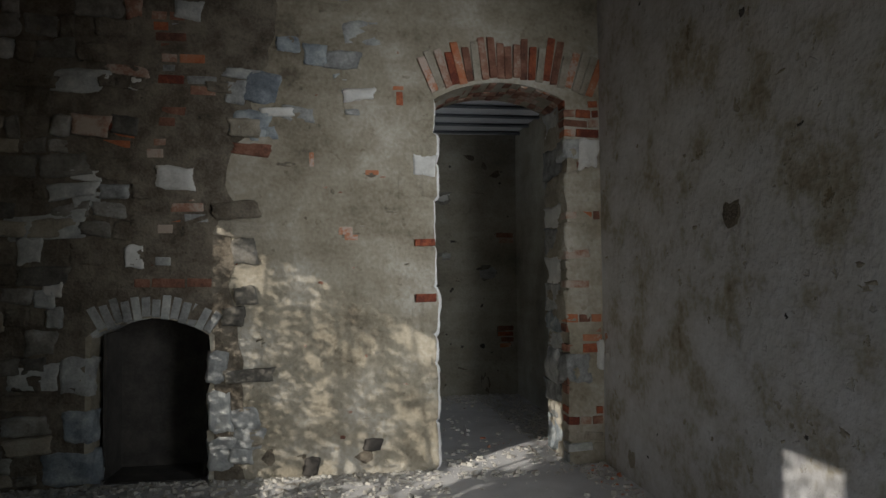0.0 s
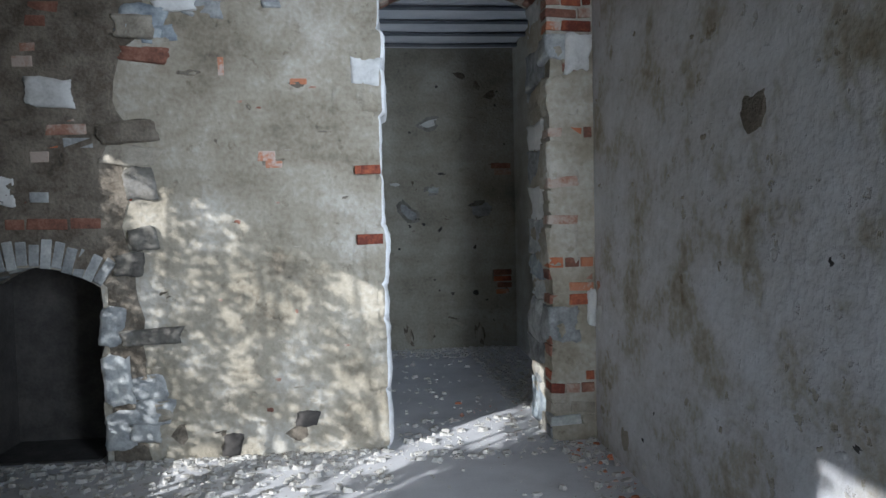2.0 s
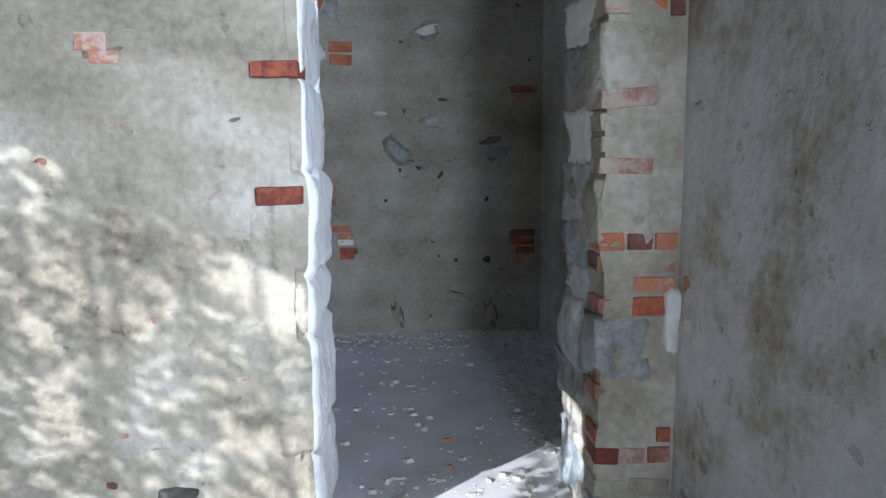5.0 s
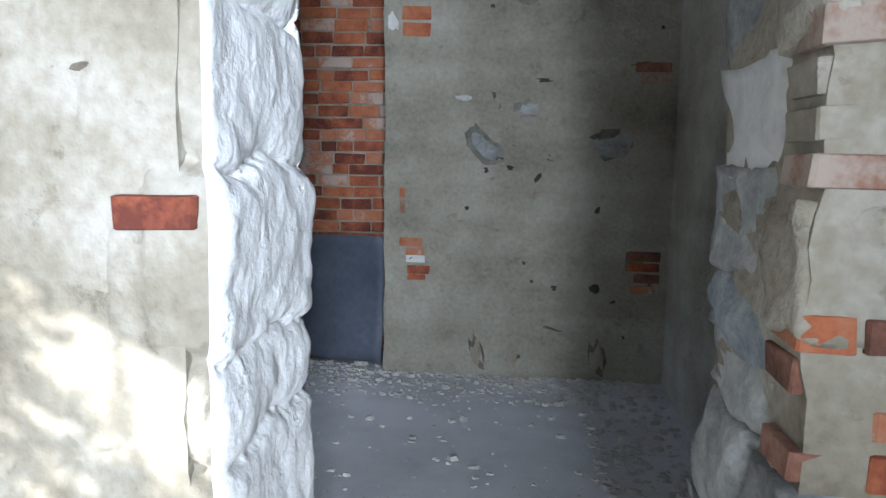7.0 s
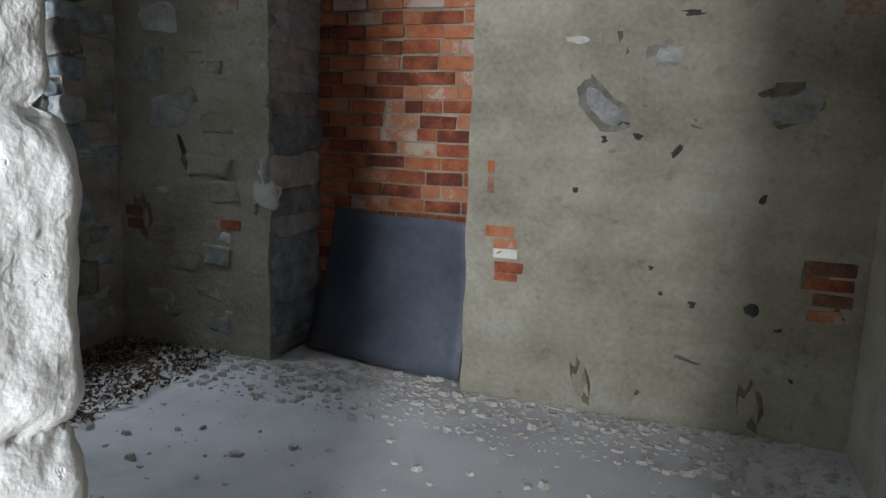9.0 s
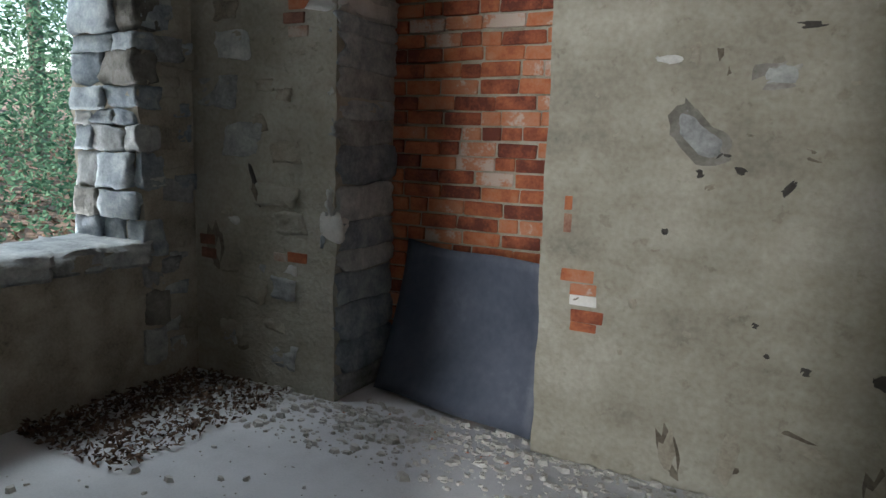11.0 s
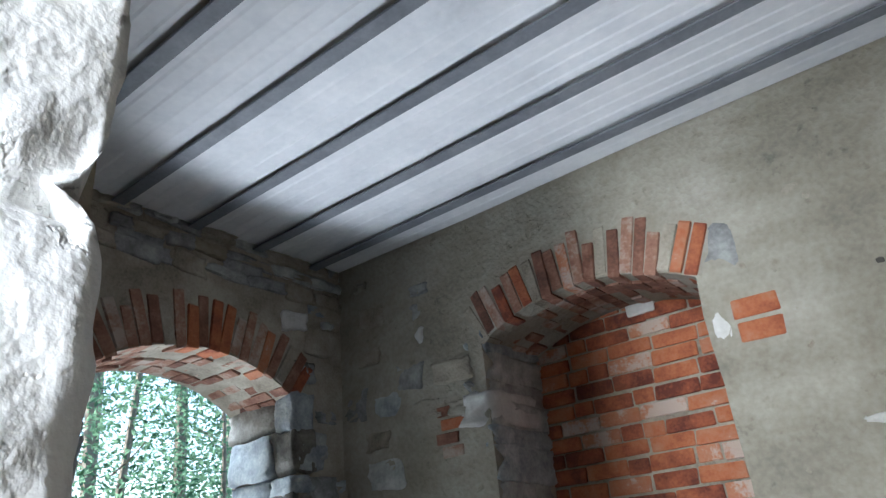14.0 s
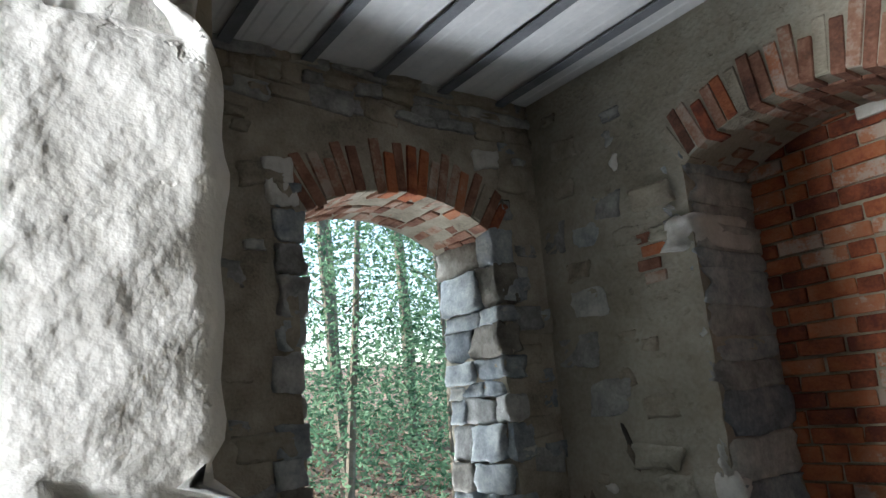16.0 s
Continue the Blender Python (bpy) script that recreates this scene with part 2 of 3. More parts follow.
def stone(parent, place, u, v, w, h, mat, proud=0.02, deep=0.16, label="", turn=None, shapes=None):
    t = R.uniform(-0.12, 0.12) if turn is None else turn
    m = place @ Matrix.LocRotScale((u, v, proud - deep / 2), Euler((0, 0, t)), (w * 1.12, h * 1.12, deep))
    return piece("stone", (shapes or ROCKS)[R.randrange(9)], mat, m, parent, label)


def brick(parent, place, u, v, w, h, mat=None, proud=0.01, deep=0.1, turn=None):
    t = R.uniform(-0.03, 0.03) if turn is None else turn
    m = place @ Matrix.LocRotScale((u, v, proud - deep / 2), Euler((0, 0, t)), (w, h, deep))
    return piece("brick", BRICKS[R.randrange(7)], mat or M_BRICK, m, parent)


def brick_ring(parent, place, pts, height, depth, rows, mat, flush=0.012):
    """Voussoirs along an arch, in rows from the face inwards."""
    length = sum(math.dist(pts[i], pts[i + 1]) for i in range(len(pts) - 1))
    n = int(length / 0.060)
    total, acc = [0.0], 0.0
    for i in range(len(pts) - 1):
        acc += math.dist(pts[i], pts[i + 1])
        total.append(acc)
    for k in range(n):
        s = (k + 0.5) / n * acc
        i = max(j for j in range(len(pts) - 1) if total[j] <= s)
        f = (s - total[i]) / (total[i + 1] - total[i])
        (x0, z0), (x1, z1) = pts[i], pts[i + 1]
        a = math.atan2(z1 - z0, x1 - x0)
        x, z = x0 + (x1 - x0) * f, z0 + (z1 - z0) * f
        for r in range(rows):
            d = depth / rows
            tall = height * R.uniform(0.72, 1.05) if r == 0 else height * 0.7
            low = R.uniform(-0.012, 0.014)
            m = place @ Matrix.LocRotScale((x - math.sin(a) * (tall / 2 + low), z + math.cos(a) * (tall / 2 + low), flush - d * (r + 0.5) + R.uniform(-0.008, 0.008)), Euler((0, 0, a + R.uniform(-0.04, 0.04))), (0.0585, tall, d * 0.97))
            piece("brick", BRICKS[R.randrange(7)], R.choice((mat, mat, mat, mat, M_BRICK, M_BRICK, M_MORTAR)) if mat is M_BRICK_D and r == 0 else mat, m, parent)


def scatter_stones(parent, place, u0, u1, v0, v1, count, mats, keep, size=(0.08, 0.26)):
    done = []
    for _ in range(count * 6):
        if len(done) >= count:
            break
        u, v = R.uniform(u0, u1), R.uniform(v0, v1)
        w = R.uniform(*size)
        h = w * R.uniform(0.4, 0.8)
        if not keep(u, v) or any(abs(u - a) < (w + c) * 0.6 and abs(v - b) < (h + d) * 0.62 for a, b, c, d in done):
            continue
        done.append((u, v, w, h))
        stone(parent, place, u, v, w, h, R.choice(mats), R.uniform(0.0, 0.02))


def rubble(name, spots, mat, label, lo=0.008, hi=0.05):
    """Loose crumbs lying on the floor: spots of (count, x0, x1, y0, y1, base)."""
    verts, faces = [], []
    for count, x0, x1, y0, y1, hold in spots:
        for _ in range(count):
            s = lo + (hi - lo) * R.random() ** 3.5
            f = R.random() ** hold
            x, y = R.uniform(x0, x1), y0 + (y1 - y0) * f
            k, turn = len(verts), R.uniform(0, 6.28)
            tall, sx, sy, tip = s * R.uniform(0.25, 0.9), R.uniform(0.7, 1.3), R.uniform(0.5, 1.0), R.uniform(-0.3, 0.3)
            for level, shrink in ((0.0, 1.0), (tall, 0.72)):
                for i in range(5):
                    a = turn + i * 1.257 + R.uniform(-0.25, 0.25)
                    verts.append((x + math.cos(a) * s * sx * shrink, y + math.sin(a) * s * sy * shrink, level * (1 + tip * math.cos(a))))
            faces += [(k + i, k + (i + 1) % 5, k + 5 + (i + 1) % 5, k + 5 + i) for i in range(5)]
            faces.append((k + 5, k + 6, k + 7, k + 8, k + 9))
    ob = soup(name, verts, faces, mat)
    return tagged(ob, label, "rubble", kind="stuff")


# ---- structure: room with the fireplace ----
H = 5.2
FRONT = facing((0, 6.2, 0), (1, 0, 0), (0, -1, 0))          # u = x
BACK = facing((0, 6.75, 0), (-1, 0, 0), (0, 1, 0))
door_arch = arch(0.0, 1.02, 2.84, 0.13)
fire_arch = arch(-2.48, -1.68, 1.05, 0.13)
# unseen stretch west of x=-3.6 added to keep sun off the inner window
outline = [(-7.5, -0.4), (-2.48, -0.4), (-2.48, 0.0)] + ragged((-2.48, 0), (-2.48, 1.05), 0.07, 0.03, 1) + fire_arch + ragged((-1.68, 1.05), (-1.68, 0), 0.07, 0.03, 2) + [(-1.68, 0), (-1.68, -0.2),
          (-0.06, -0.2), (-0.06, 0.0)] + ragged((-0.06, 0), (-0.06, 2.84), 0.05, 0.02, 3) + door_arch + ragged((1.02, 2.84), (1.02, 0), 0.05, 0.03, 4) + [(1.02, 0), (1.02, -0.2), (1.3, -0.2), (1.3, H), (-7.5, H)]
wall_door = wall("wall_north", [outline], FRONT, 0.55, M_PLASTER, "thick rubble wall in crumbling beige plaster with doorway and fireplace")
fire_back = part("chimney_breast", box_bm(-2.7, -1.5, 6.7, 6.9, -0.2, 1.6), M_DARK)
tagged(fire_back, "near-black masonry back of the old fireplace", "fireplace back", kind="structure")
# thin near-black linings added to darken the inside of the fireplace
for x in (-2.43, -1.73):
    tagged(part("fireplace_cheek", box_bm(x - 0.012, x + 0.012, 6.34, 6.7, 0.004, 1.06), M_DARK), "near-black lining on the cheek of the old fireplace", "fireplace cheek", kind="structure")
tagged(part("hearth", box_bm(-2.41, -1.75, 6.26, 6.7, 0.0, 0.012), M_DARK), "near-black hearth of the old fireplace", "hearth", kind="structure")
RIGHT = facing((1.3, 6.2, 0), (0, 1, 0), (-1, 0, 0))        # u = y - 6.2
# the opening in this wall is unseen, added to hold the jamb's lamp
wall_r = wall("wall_east", [[(-9.0, -0.2), (0, -0.2), (0, H), (-9.0, H)], [(-4.9, 0.15), (-3.0, 0.15), (-3.0, 3.6), (-4.9, 3.6)]], RIGHT, 0.5, M_PLASTER_R, "blotchy grey plastered wall with scattered pits")
LEFT_A = facing((-3.6, 6.2, 0), (0, -1, 0), (1, 0, 0))      # u = 6.2 - y
wall_l = wall("wall_west", [[(0, -0.2), (9.0, -0.2), (9.0, H), (0, H)], [(1.72, 1.25), (4.3, 1.25), (4.3, 3.17), (1.72, 3.17)], [(6.56, 1.3), (7.4, 1.3), (7.4, 3.54), (6.56, 3.54)]], LEFT_A, 0.5, M_PLASTER, "plain plastered wall with two window openings")
REAR = facing((0, -2.8, 0), (-1, 0, 0), (0, 1, 0))
wall_s = wall("wall_south", [[(-1.8, -0.2), (4.1, -0.2), (4.1, H), (-1.8, H)], [(-0.9, 0.02), (1.9, 0.02), (1.9, 3.2), (-0.9, 3.2)]], REAR, 0.5, M_PLASTER, "plain plastered wall with a wide entrance")
ceil_a = tagged(part("ceiling_1", box_bm(-4.1, 1.8, -3.3, 6.75, H, H + 0.2), M_PLASTER), "plain grey plastered ceiling", "ceiling", kind="structure")

# ---- structure: inner room ----
CEIL = 3.26
FAR = facing((0, 9.48, 0), (1, 0, 0), (0, -1, 0))
niche_arch = arch(-1.52, -0.36, 2.5, 0.15)
outline = [(-3.15, -0.2), (-1.52, -0.2), (-1.52, 0)] + ragged((-1.52, 0), (-1.52, 2.5), 0.08, 0.02, 6) + niche_arch + ragged((-0.36, 2.5), (-0.36, 0), 0.06, 0.012, 7) + [(-0.36, 0), (-0.36, -0.2), (2.0, -0.2), (2.0, 3.8), (-3.15, 3.8)]
wall_far = wall("wall_inner_north", [outline], FAR, 0.55, M_PLASTER_B, "grey-brown plastered wall with pits and a bricked-up arched niche")
WEST = facing((-2.57, 0, 0), (0, 1, 0), (1, 0, 0))          # u = y
win_arch = arch(7.9, 9.12, 2.38, 0.2)
wall_win = wall("wall_inner_west", [[(6.75, -0.2), (9.48, -0.2), (9.48, 3.8), (6.75, 3.8)],
                [(7.9, 0.8)] + ragged((7.9, 0.8), (7.9, 2.38), 0.08, 0.02, 8) + win_arch + ragged((9.12, 2.38), (9.12, 0.8), 0.08, 0.03, 9) + [(9.12, 0.8)]], WEST, 0.58, M_MORTAR, "rubble stone wall in old mortar with an arched window opening")
EAST = facing((1.45, 0, 0), (0, -1, 0), (-1, 0, 0))
wall_in_r = wall("wall_inner_east", [[(-9.48, -0.2), (-6.75, -0.2), (-6.75, 3.8), (-9.48, 3.8)]], EAST, 0.5, M_PLASTER_B, "shadowed grey plastered wall")
wall_in_b = wall("wall_inner_south", [[(-1.95, -0.2), (-1.3, -0.2), (-1.3, 3.8), (-1.95, 3.8)]], BACK, 0.4, M_PLASTER_B, "short plastered return beside the doorway")
floor = tagged(part("floor", box_bm(-4.1, 2.0, -3.3, 10.1, -0.25, 0.0), M_FLOOR), "dusty pale grey concrete floor", "floor", kind="structure")

# corrugated deck between steel beams, ribs running the same way
verts, faces = [], []
ys, prof = 6.76, []
while ys < 9.47:
    prof += [(ys, 0.0), (ys + 0.062, 0.0), (ys + 0.067, 0.012), (ys + 0.073, 0.012), (ys + 0.078, 0.0)]
    ys += 0.08
for x in (-2.56, -1.5, -0.4, 0.6, 1.44):
    verts += [(x, y, CEIL + dz + 0.006 * math.sin(x * 3 + y)) for y, dz in prof]
k = len(prof)
for r in range(4):
    faces += [(r * k + i, r * k + i + 1, (r + 1) * k + i + 1, (r + 1) * k + i) for i in range(k - 1)]
deck = soup("ceiling_2", verts, faces, M_PANEL)
deck.modifiers.new("thickness", "SOLIDIFY").thickness = -0.02
tagged(deck, "whitewashed ribbed ceiling deck with joints and stains", "ceiling", kind="structure")
roof = tagged(part("roof_slab", box_bm(-3.15, 2.0, 6.75, 10.1, 3.8, 3.95), M_MORTAR), "rough slab over the inner room", "roof", kind="structure")
for y in (7.12, 7.55, 7.98, 8.40, 8.83, 9.25):
    bm = box_bm(-2.6, 1.46, y - 0.035, y + 0.035, CEIL - 0.05, CEIL - 0.038, 0.003)
    beam = tagged(new("ceiling_beam"), "dark grey painted steel ceiling beam", "beam", "ceiling beams")
    part("lower_flange", bm, M_STEEL, beam)
    part("web", box_bm(-2.6, 1.46, y - 0.004, y + 0.004, CEIL - 0.039, CEIL + 0.1), M_STEEL, beam)
for x in (-1.45, -0.35, 0.7):
    for i, y in enumerate((7.335, 7.765, 8.19, 8.615, 9.04)):
        j = x + 0.35 * math.sin(i * 2.3 + x)
        b = part("joint_strip", box_bm(j - 0.012, j + 0.012, y - 0.18, y + 0.18, CEIL - 0.007, CEIL + 0.012), M_PANEL)
        tagged(b, "thin raised joint between white ceiling panels", "ceiling joint", "ceiling joints", "structure")

# ---- brick infill of the niche ----
infill = tagged(part("niche_infill", box_bm(-1.75, -0.2, 10.045, 10.2, -0.2, 3.1), M_MORTAR), "mortar bed of the bricked-up niche", "brickwork", kind="structure")
INF = facing((0, 10.03, 0), (1, 0, 0), (0, -1, 0))
z, row = 0.02, 0
while z < 2.72:
    x = -1.56 + (0.0 if row % 2 else -0.1) + R.uniform(-0.02, 0.02)
    h = R.uniform(0.068, 0.076)
    while x < -0.2:
        w = R.choice((0.225, 0.225, 0.215, 0.11, 0.24))
        brick(infill, INF, x + w / 2, z + h / 2 + R.uniform(-0.004, 0.004), w, h, M_BRICK, R.uniform(-0.002, 0.008), 0.08, R.uniform(-0.015, 0.015))
        x += w + R.uniform(0.01, 0.016)
    z += h + R.uniform(0.010, 0.016)
    row += 1
brick(infill, INF, -0.84, 2.63, 0.16, 0.08, M_PALE, 0.02, 0.08)

# ---- arches ----
brick_ring(wall_far, FAR, niche_arch, 0.27, 0.53, 4, M_BRICK_D)
brick_ring(wall_win, WEST, win_arch, 0.29, 0.56, 4, M_BRICK_D)
brick_ring(wall_door, FRONT, arch(-0.05, 1.24, 2.87, 0.13), 0.34, 0.14, 1, M_BRICK_D, 0.02)
brick_ring(wall_door, FRONT, door_arch, 0.2, 0.5, 4, M_BRICK_D, -0.02)
brick_ring(wall_door, FRONT, fire_arch, 0.17, 0.4, 3, M_STONE)

# ---- door wall, stones and bricks ----
for u, v, w, h, m in ((-1.92, 2.19, 0.24, 0.15, M_PALE), (-2.57, 2.88, 0.34, 0.15, M_STONE), (-0.60, 2.84, 0.2, 0.08, M_PALE), (-0.10, 2.31, 0.15, 0.14, M_PALE), (-1.20, 2.69, 0.22, 0.06, M_PALE),
                      (-1.39, 2.6, 0.24, 0.17, M_BLUE), (-1.31, 2.87, 0.22, 0.2, M_BLUE), (-1.5, 2.83, 0.12, 0.16, M_STONE), (-2.58, 0.78, 0.2, 0.22, M_STONE), (-2.86, 0.78, 0.3, 0.16, M_STONE),
                      (-2.56, 0.43, 0.18, 0.2, M_BLUE), (-2.61, 0.14, 0.32, 0.2, M_BLUE), (-1.62, 0.82, 0.13, 0.2, M_STONE), (-1.6, 0.5, 0.15, 0.26, M_STONE), (-1.58, 0.2, 0.18, 0.2, M_STONE),
                      (-2.78, 1.84, 0.46, 0.17, M_STONE), (-2.5, 2.02, 0.22, 0.1, M_STONE), (-2.53, 2.2, 0.2, 0.07, M_PALE), (-2.2, 1.62, 0.12, 0.14, M_PALE), (-2.74, 1.4, 0.12, 0.1, M_PALE),
                      (-0.92, 3.13, 0.16, 0.14, M_BLUE), (-0.72, 3.1, 0.24, 0.12, M_STONE), (-2.2, 2.87, 0.07, 0.08, M_PALE), (-1.4, 0.3, 0.2, 0.14, M_STONE), (-0.5, 0.22, 0.12, 0.08, M_DARK),
                      (-0.95, 0.08, 0.1, 0.12, M_DARK), (1.2, 2.42, 0.13, 0.2, M_PALE), (1.28, 0.84, 0.06, 0.2, M_PALE)):
    stone(wall_door, FRONT, u, v, w, h, m, 0.018)
bare = [(-3.6, 0.0), (-2.52, 0.0), (-2.52, 1.05), (-2.38, 1.16), (-2.08, 1.20), (-1.76, 1.16), (-1.64, 1.05), (-1.64, 0.0), (-1.42, 0.0)] + ragged((-1.42, 0.0), (-1.55, 2.2), 0.06, 0.10, 12) + ragged((-1.55, 2.2), (-1.2, 3.4), 0.06, 0.12, 13) + ragged((-1.2, 3.4), (-1.5, H - 0.02), 0.09, 0.12, 14) + [(-1.5, H - 0.02), (-3.6, H - 0.02)]
render_lost = wall("bare_masonry", [bare], FRONT @ Matrix.Translation((0, 0, 0.006)), 0.004, M_BROWN_MORTAR, "bare brown mortar where the plaster has fallen")
z = 0.03
while z < 3.9:
    h = R.uniform(0.08, 0.19)
    u = -3.55
    while u < -1.5:
        w = R.uniform(0.1, 0.36)
        c, v = u + w / 2, z + h / 2
        clear = not (-2.56 - w / 2 < c < -1.62 + w / 2 and v < 1.5) and not (abs(c + 1.93) < 0.14 + w / 2 and v < 3.4)
        if clear and R.random() < 0.7:
            stone(render_lost, FRONT, c, v + R.uniform(-0.015, 0.015), w * 0.84, h * R.uniform(0.66, 0.86), R.choice((M_RUBBLE_STONE, M_RUBBLE_STONE, M_RUBBLE_STONE, M_BROWN_MORTAR, M_BROWN_MORTAR, M_MORTAR, M_STONE, M_BRICK_D)), R.uniform(0.012, 0.04))
        u += w
    z += h
scatter_stones(wall_door, FRONT, -1.5, -0.2, 2.5, 4.4, 16, (M_STONE, M_PLASTER, M_BLUE), lambda u, v: v > 3.45 or u < -0.5)
for v in [1.4 + 0.078 * i for i in range(26)]:
    if 2.08 < v < 2.28 or R.random() < 0.12:
        continue
    c = -1.93 + 0.05 * math.sin(v * 5)
    half = 0.3 if v < 1.62 else 0.11 + 0.06 * R.random()
    u = c - half
    while u < c + half - 0.05:
        w = R.choice((0.11, 0.18, 0.22))
        brick(wall_door, FRONT, u + w / 2, v + 0.03, w, 0.062, R.choice((M_BRICK_D, M_BRICK_D, M_BRICK, M_STONE)), R.uniform(0.0, 0.014))
        u += w + 0.014
for u, v, w, h in ((-2.42, 2.55, 0.13, 0.06), (-2.28, 2.5, 0.17, 0.06), (-2.33, 2.43, 0.2, 0.055), (-0.5, 2.25, 0.1, 0.035), (-0.7, 1.81, 0.1, 0.06), (-0.66, 1.76, 0.1, 0.04), (-0.3, 2.9, 0.08, 0.03), (-0.29, 2.82, 0.05, 0.1),
                   (-0.09, 1.72, 0.13, 0.055), (-0.10, 1.30, 0.16, 0.06), (-0.95, 2.34, 0.035, 0.11), (-0.16, 1.72, 0.04, 0.05)):
    brick(wall_door, FRONT, u, v, w, h, M_BRICK, 0.032 if u > -0.2 else 0.006, 0.1 if u < -0.2 else 0.2)
for u, v, w, h, t in ((-0.66, 1.78, 0.2, 0.14, 0.2), (-0.5, 2.24, 0.14, 0.06, 0.0), (-1.15, 2.3, 0.16, 0.04, 0.05), (-0.35, 1.95, 0.12, 0.03, 0.0), (-0.25, 1.55, 0.1, 0.025, 0.1), (-1.0, 1.9, 0.04, 0.03, 0.0), (-0.8, 2.1, 0.03, 0.05, 0.3), (-1.3, 1.0, 0.1, 0.05, 0.2), (-0.55, 0.14, 0.2, 0.12, 0.1), (-0.98, 0.1, 0.16, 0.16, 0.0), (-1.25, 0.16, 0.14, 0.14, 0.2)):
    stone(wall_door, FRONT, u, v, w, h, M_BROWN_MORTAR, 0.003, 0.04, turn=t, shapes=PATCHES)
# worn blocks round the door's edge, in uneven courses parted by cracks; strong light painted into the reveal
def worn_jamb():
    gen = random.Random(5)
    courses, z = [], 0.0
    while z < 2.84:
        h = gen.uniform(0.2, 0.46)
        courses.append((z, min(z + h, 2.86), gen.uniform(-0.02, 0.02), gen.uniform(0.2, 0.34)))
        z += h
    line = [(-0.36 + 0.012 * i, 6.2, 0.0, -1.0) for i in range(27)]
    line += [(-0.04 + 0.04 * math.sin(a * 0.1963), 6.24 - 0.04 * math.cos(a * 0.1963), math.sin(a * 0.1963), -math.cos(a * 0.1963)) for a in range(9)]
    line += [(0.0, 6.25 + 0.013 * i, 1.0, 0.0) for i in range(38)]
    line += [(-0.015 - 0.012 * i, 6.755, 0.0, 1.0) for i in range(9)]
    rows = 215
    verts, faces = [], []
    for r in range(rows + 1):
        zz = 2.85 * r / rows
        for k, (x, y, nx, ny) in enumerate(line):
            p = Vector((x * 1.0, y, zz))
            wob = zz + 0.035 * noise.noise(p * 5) + 0.018 * noise.noise(p * 17)
            lo, hi, shift, inset = next((c for c in courses if c[0] <= wob < c[1]), courses[0] if wob < 1 else courses[-1])
            edge = min(abs(wob - lo), abs(hi - wob))
            away = x + 0.36 + 0.03 * noise.noise(p * 9)
            joint = edge
            round_off = 0.022 * math.exp(-joint / 0.02) + 0.018 * math.exp(-joint / 0.006)
            front = 1.0 if k > 26 else min(1.0, max(0.0, (away - (0.34 - inset)) / 0.05))
            d = 0.002 + shift * (0.35 if k < 20 else 1.0) - round_off + 0.014 * noise.noise(p * 5) + 0.007 * noise.noise(p * 16) + 0.0035 * noise.noise(p * 45)
            d = d * front - 0.012 * (1 - front)
            if k == 0:
                d = -0.012
            verts.append((x + nx * d, y + ny * d, zz))
    k = len(line)
    for r in range(rows):
        faces += [(r * k + c, r * k + c + 1, (r + 1) * k + c + 1, (r + 1) * k + c) for c in range(k - 1)]
    ob = soup("jamb_plaster", verts, faces, M_JAMB_BRIGHT, wall_door)
    tagged(ob, "cracked plaster over worn jamb stones, reveal painted pale as if strongly lit")
    ob.data.materials.append(M_PLASTER)
    for f in ob.data.polygons:
        f.use_smooth = True
        # only the reveal takes the brightened colour, the front stays plain plaster
        f.material_index = 1 if f.index % (k - 1) < 30 else 0


worn_jamb()
# other side of the doorway: brick and stone facing, blue-grey quoins behind
for z0, z1, mats in ((0.02, 0.3, (M_STONE, M_MORTAR)), (0.3, 0.62, (M_BRICK, M_BRICK_D)), (0.86, 1.1, (M_BRICK, M_BRICK_D)), (1.36, 1.6, (M_BRICK_D, M_PLASTER)), (1.9, 2.05, (M_BRICK_D, M_BRICK)), (2.3, 2.36, (M_BRICK_D,)), (2.55, 2.84, (M_BRICK_D, M_BRICK))):
    z = z0
    while z < z1:
        x = 1.0
        while x < 1.24:
            w = R.choice((0.1, 0.13, 0.2))
            w = min(w, 1.29 - x)
            if R.random() < 0.8:
                brick(wall_door, FRONT, x + w / 2, z + 0.034, w - 0.01, R.uniform(0.05, 0.066), R.choice(mats), R.uniform(-0.008, 0.016), 0.14, R.uniform(-0.08, 0.08))
            x += w
        z += 0.078
for z, h in ((0.74, 0.2), (1.22, 0.2), (1.75, 0.24), (2.16, 0.2), (2.46, 0.14)):
    stone(wall_door, FRONT, 1.1, z, 0.18, h, R.choice((M_PLASTER, M_STONE, M_PLASTER)), 0.006, 0.2, turn=0)
z = 0.03
while z < 2.8:
    h = R.uniform(0.12, 0.27)
    m = Matrix.LocRotScale((1.14 + R.uniform(-0.02, 0.02), 6.58 + R.uniform(-0.02, 0.02), z + h / 2), Euler((R.uniform(-0.05, 0.05), R.uniform(-0.06, 0.06), R.uniform(-0.06, 0.06))), (0.24, 0.4, h * 1.06))
    piece("stone", ROCKS[R.randrange(9)], R.choice((M_STONE, M_BLUE, M_STONE, M_PALE)), m, wall_door)
    z += h
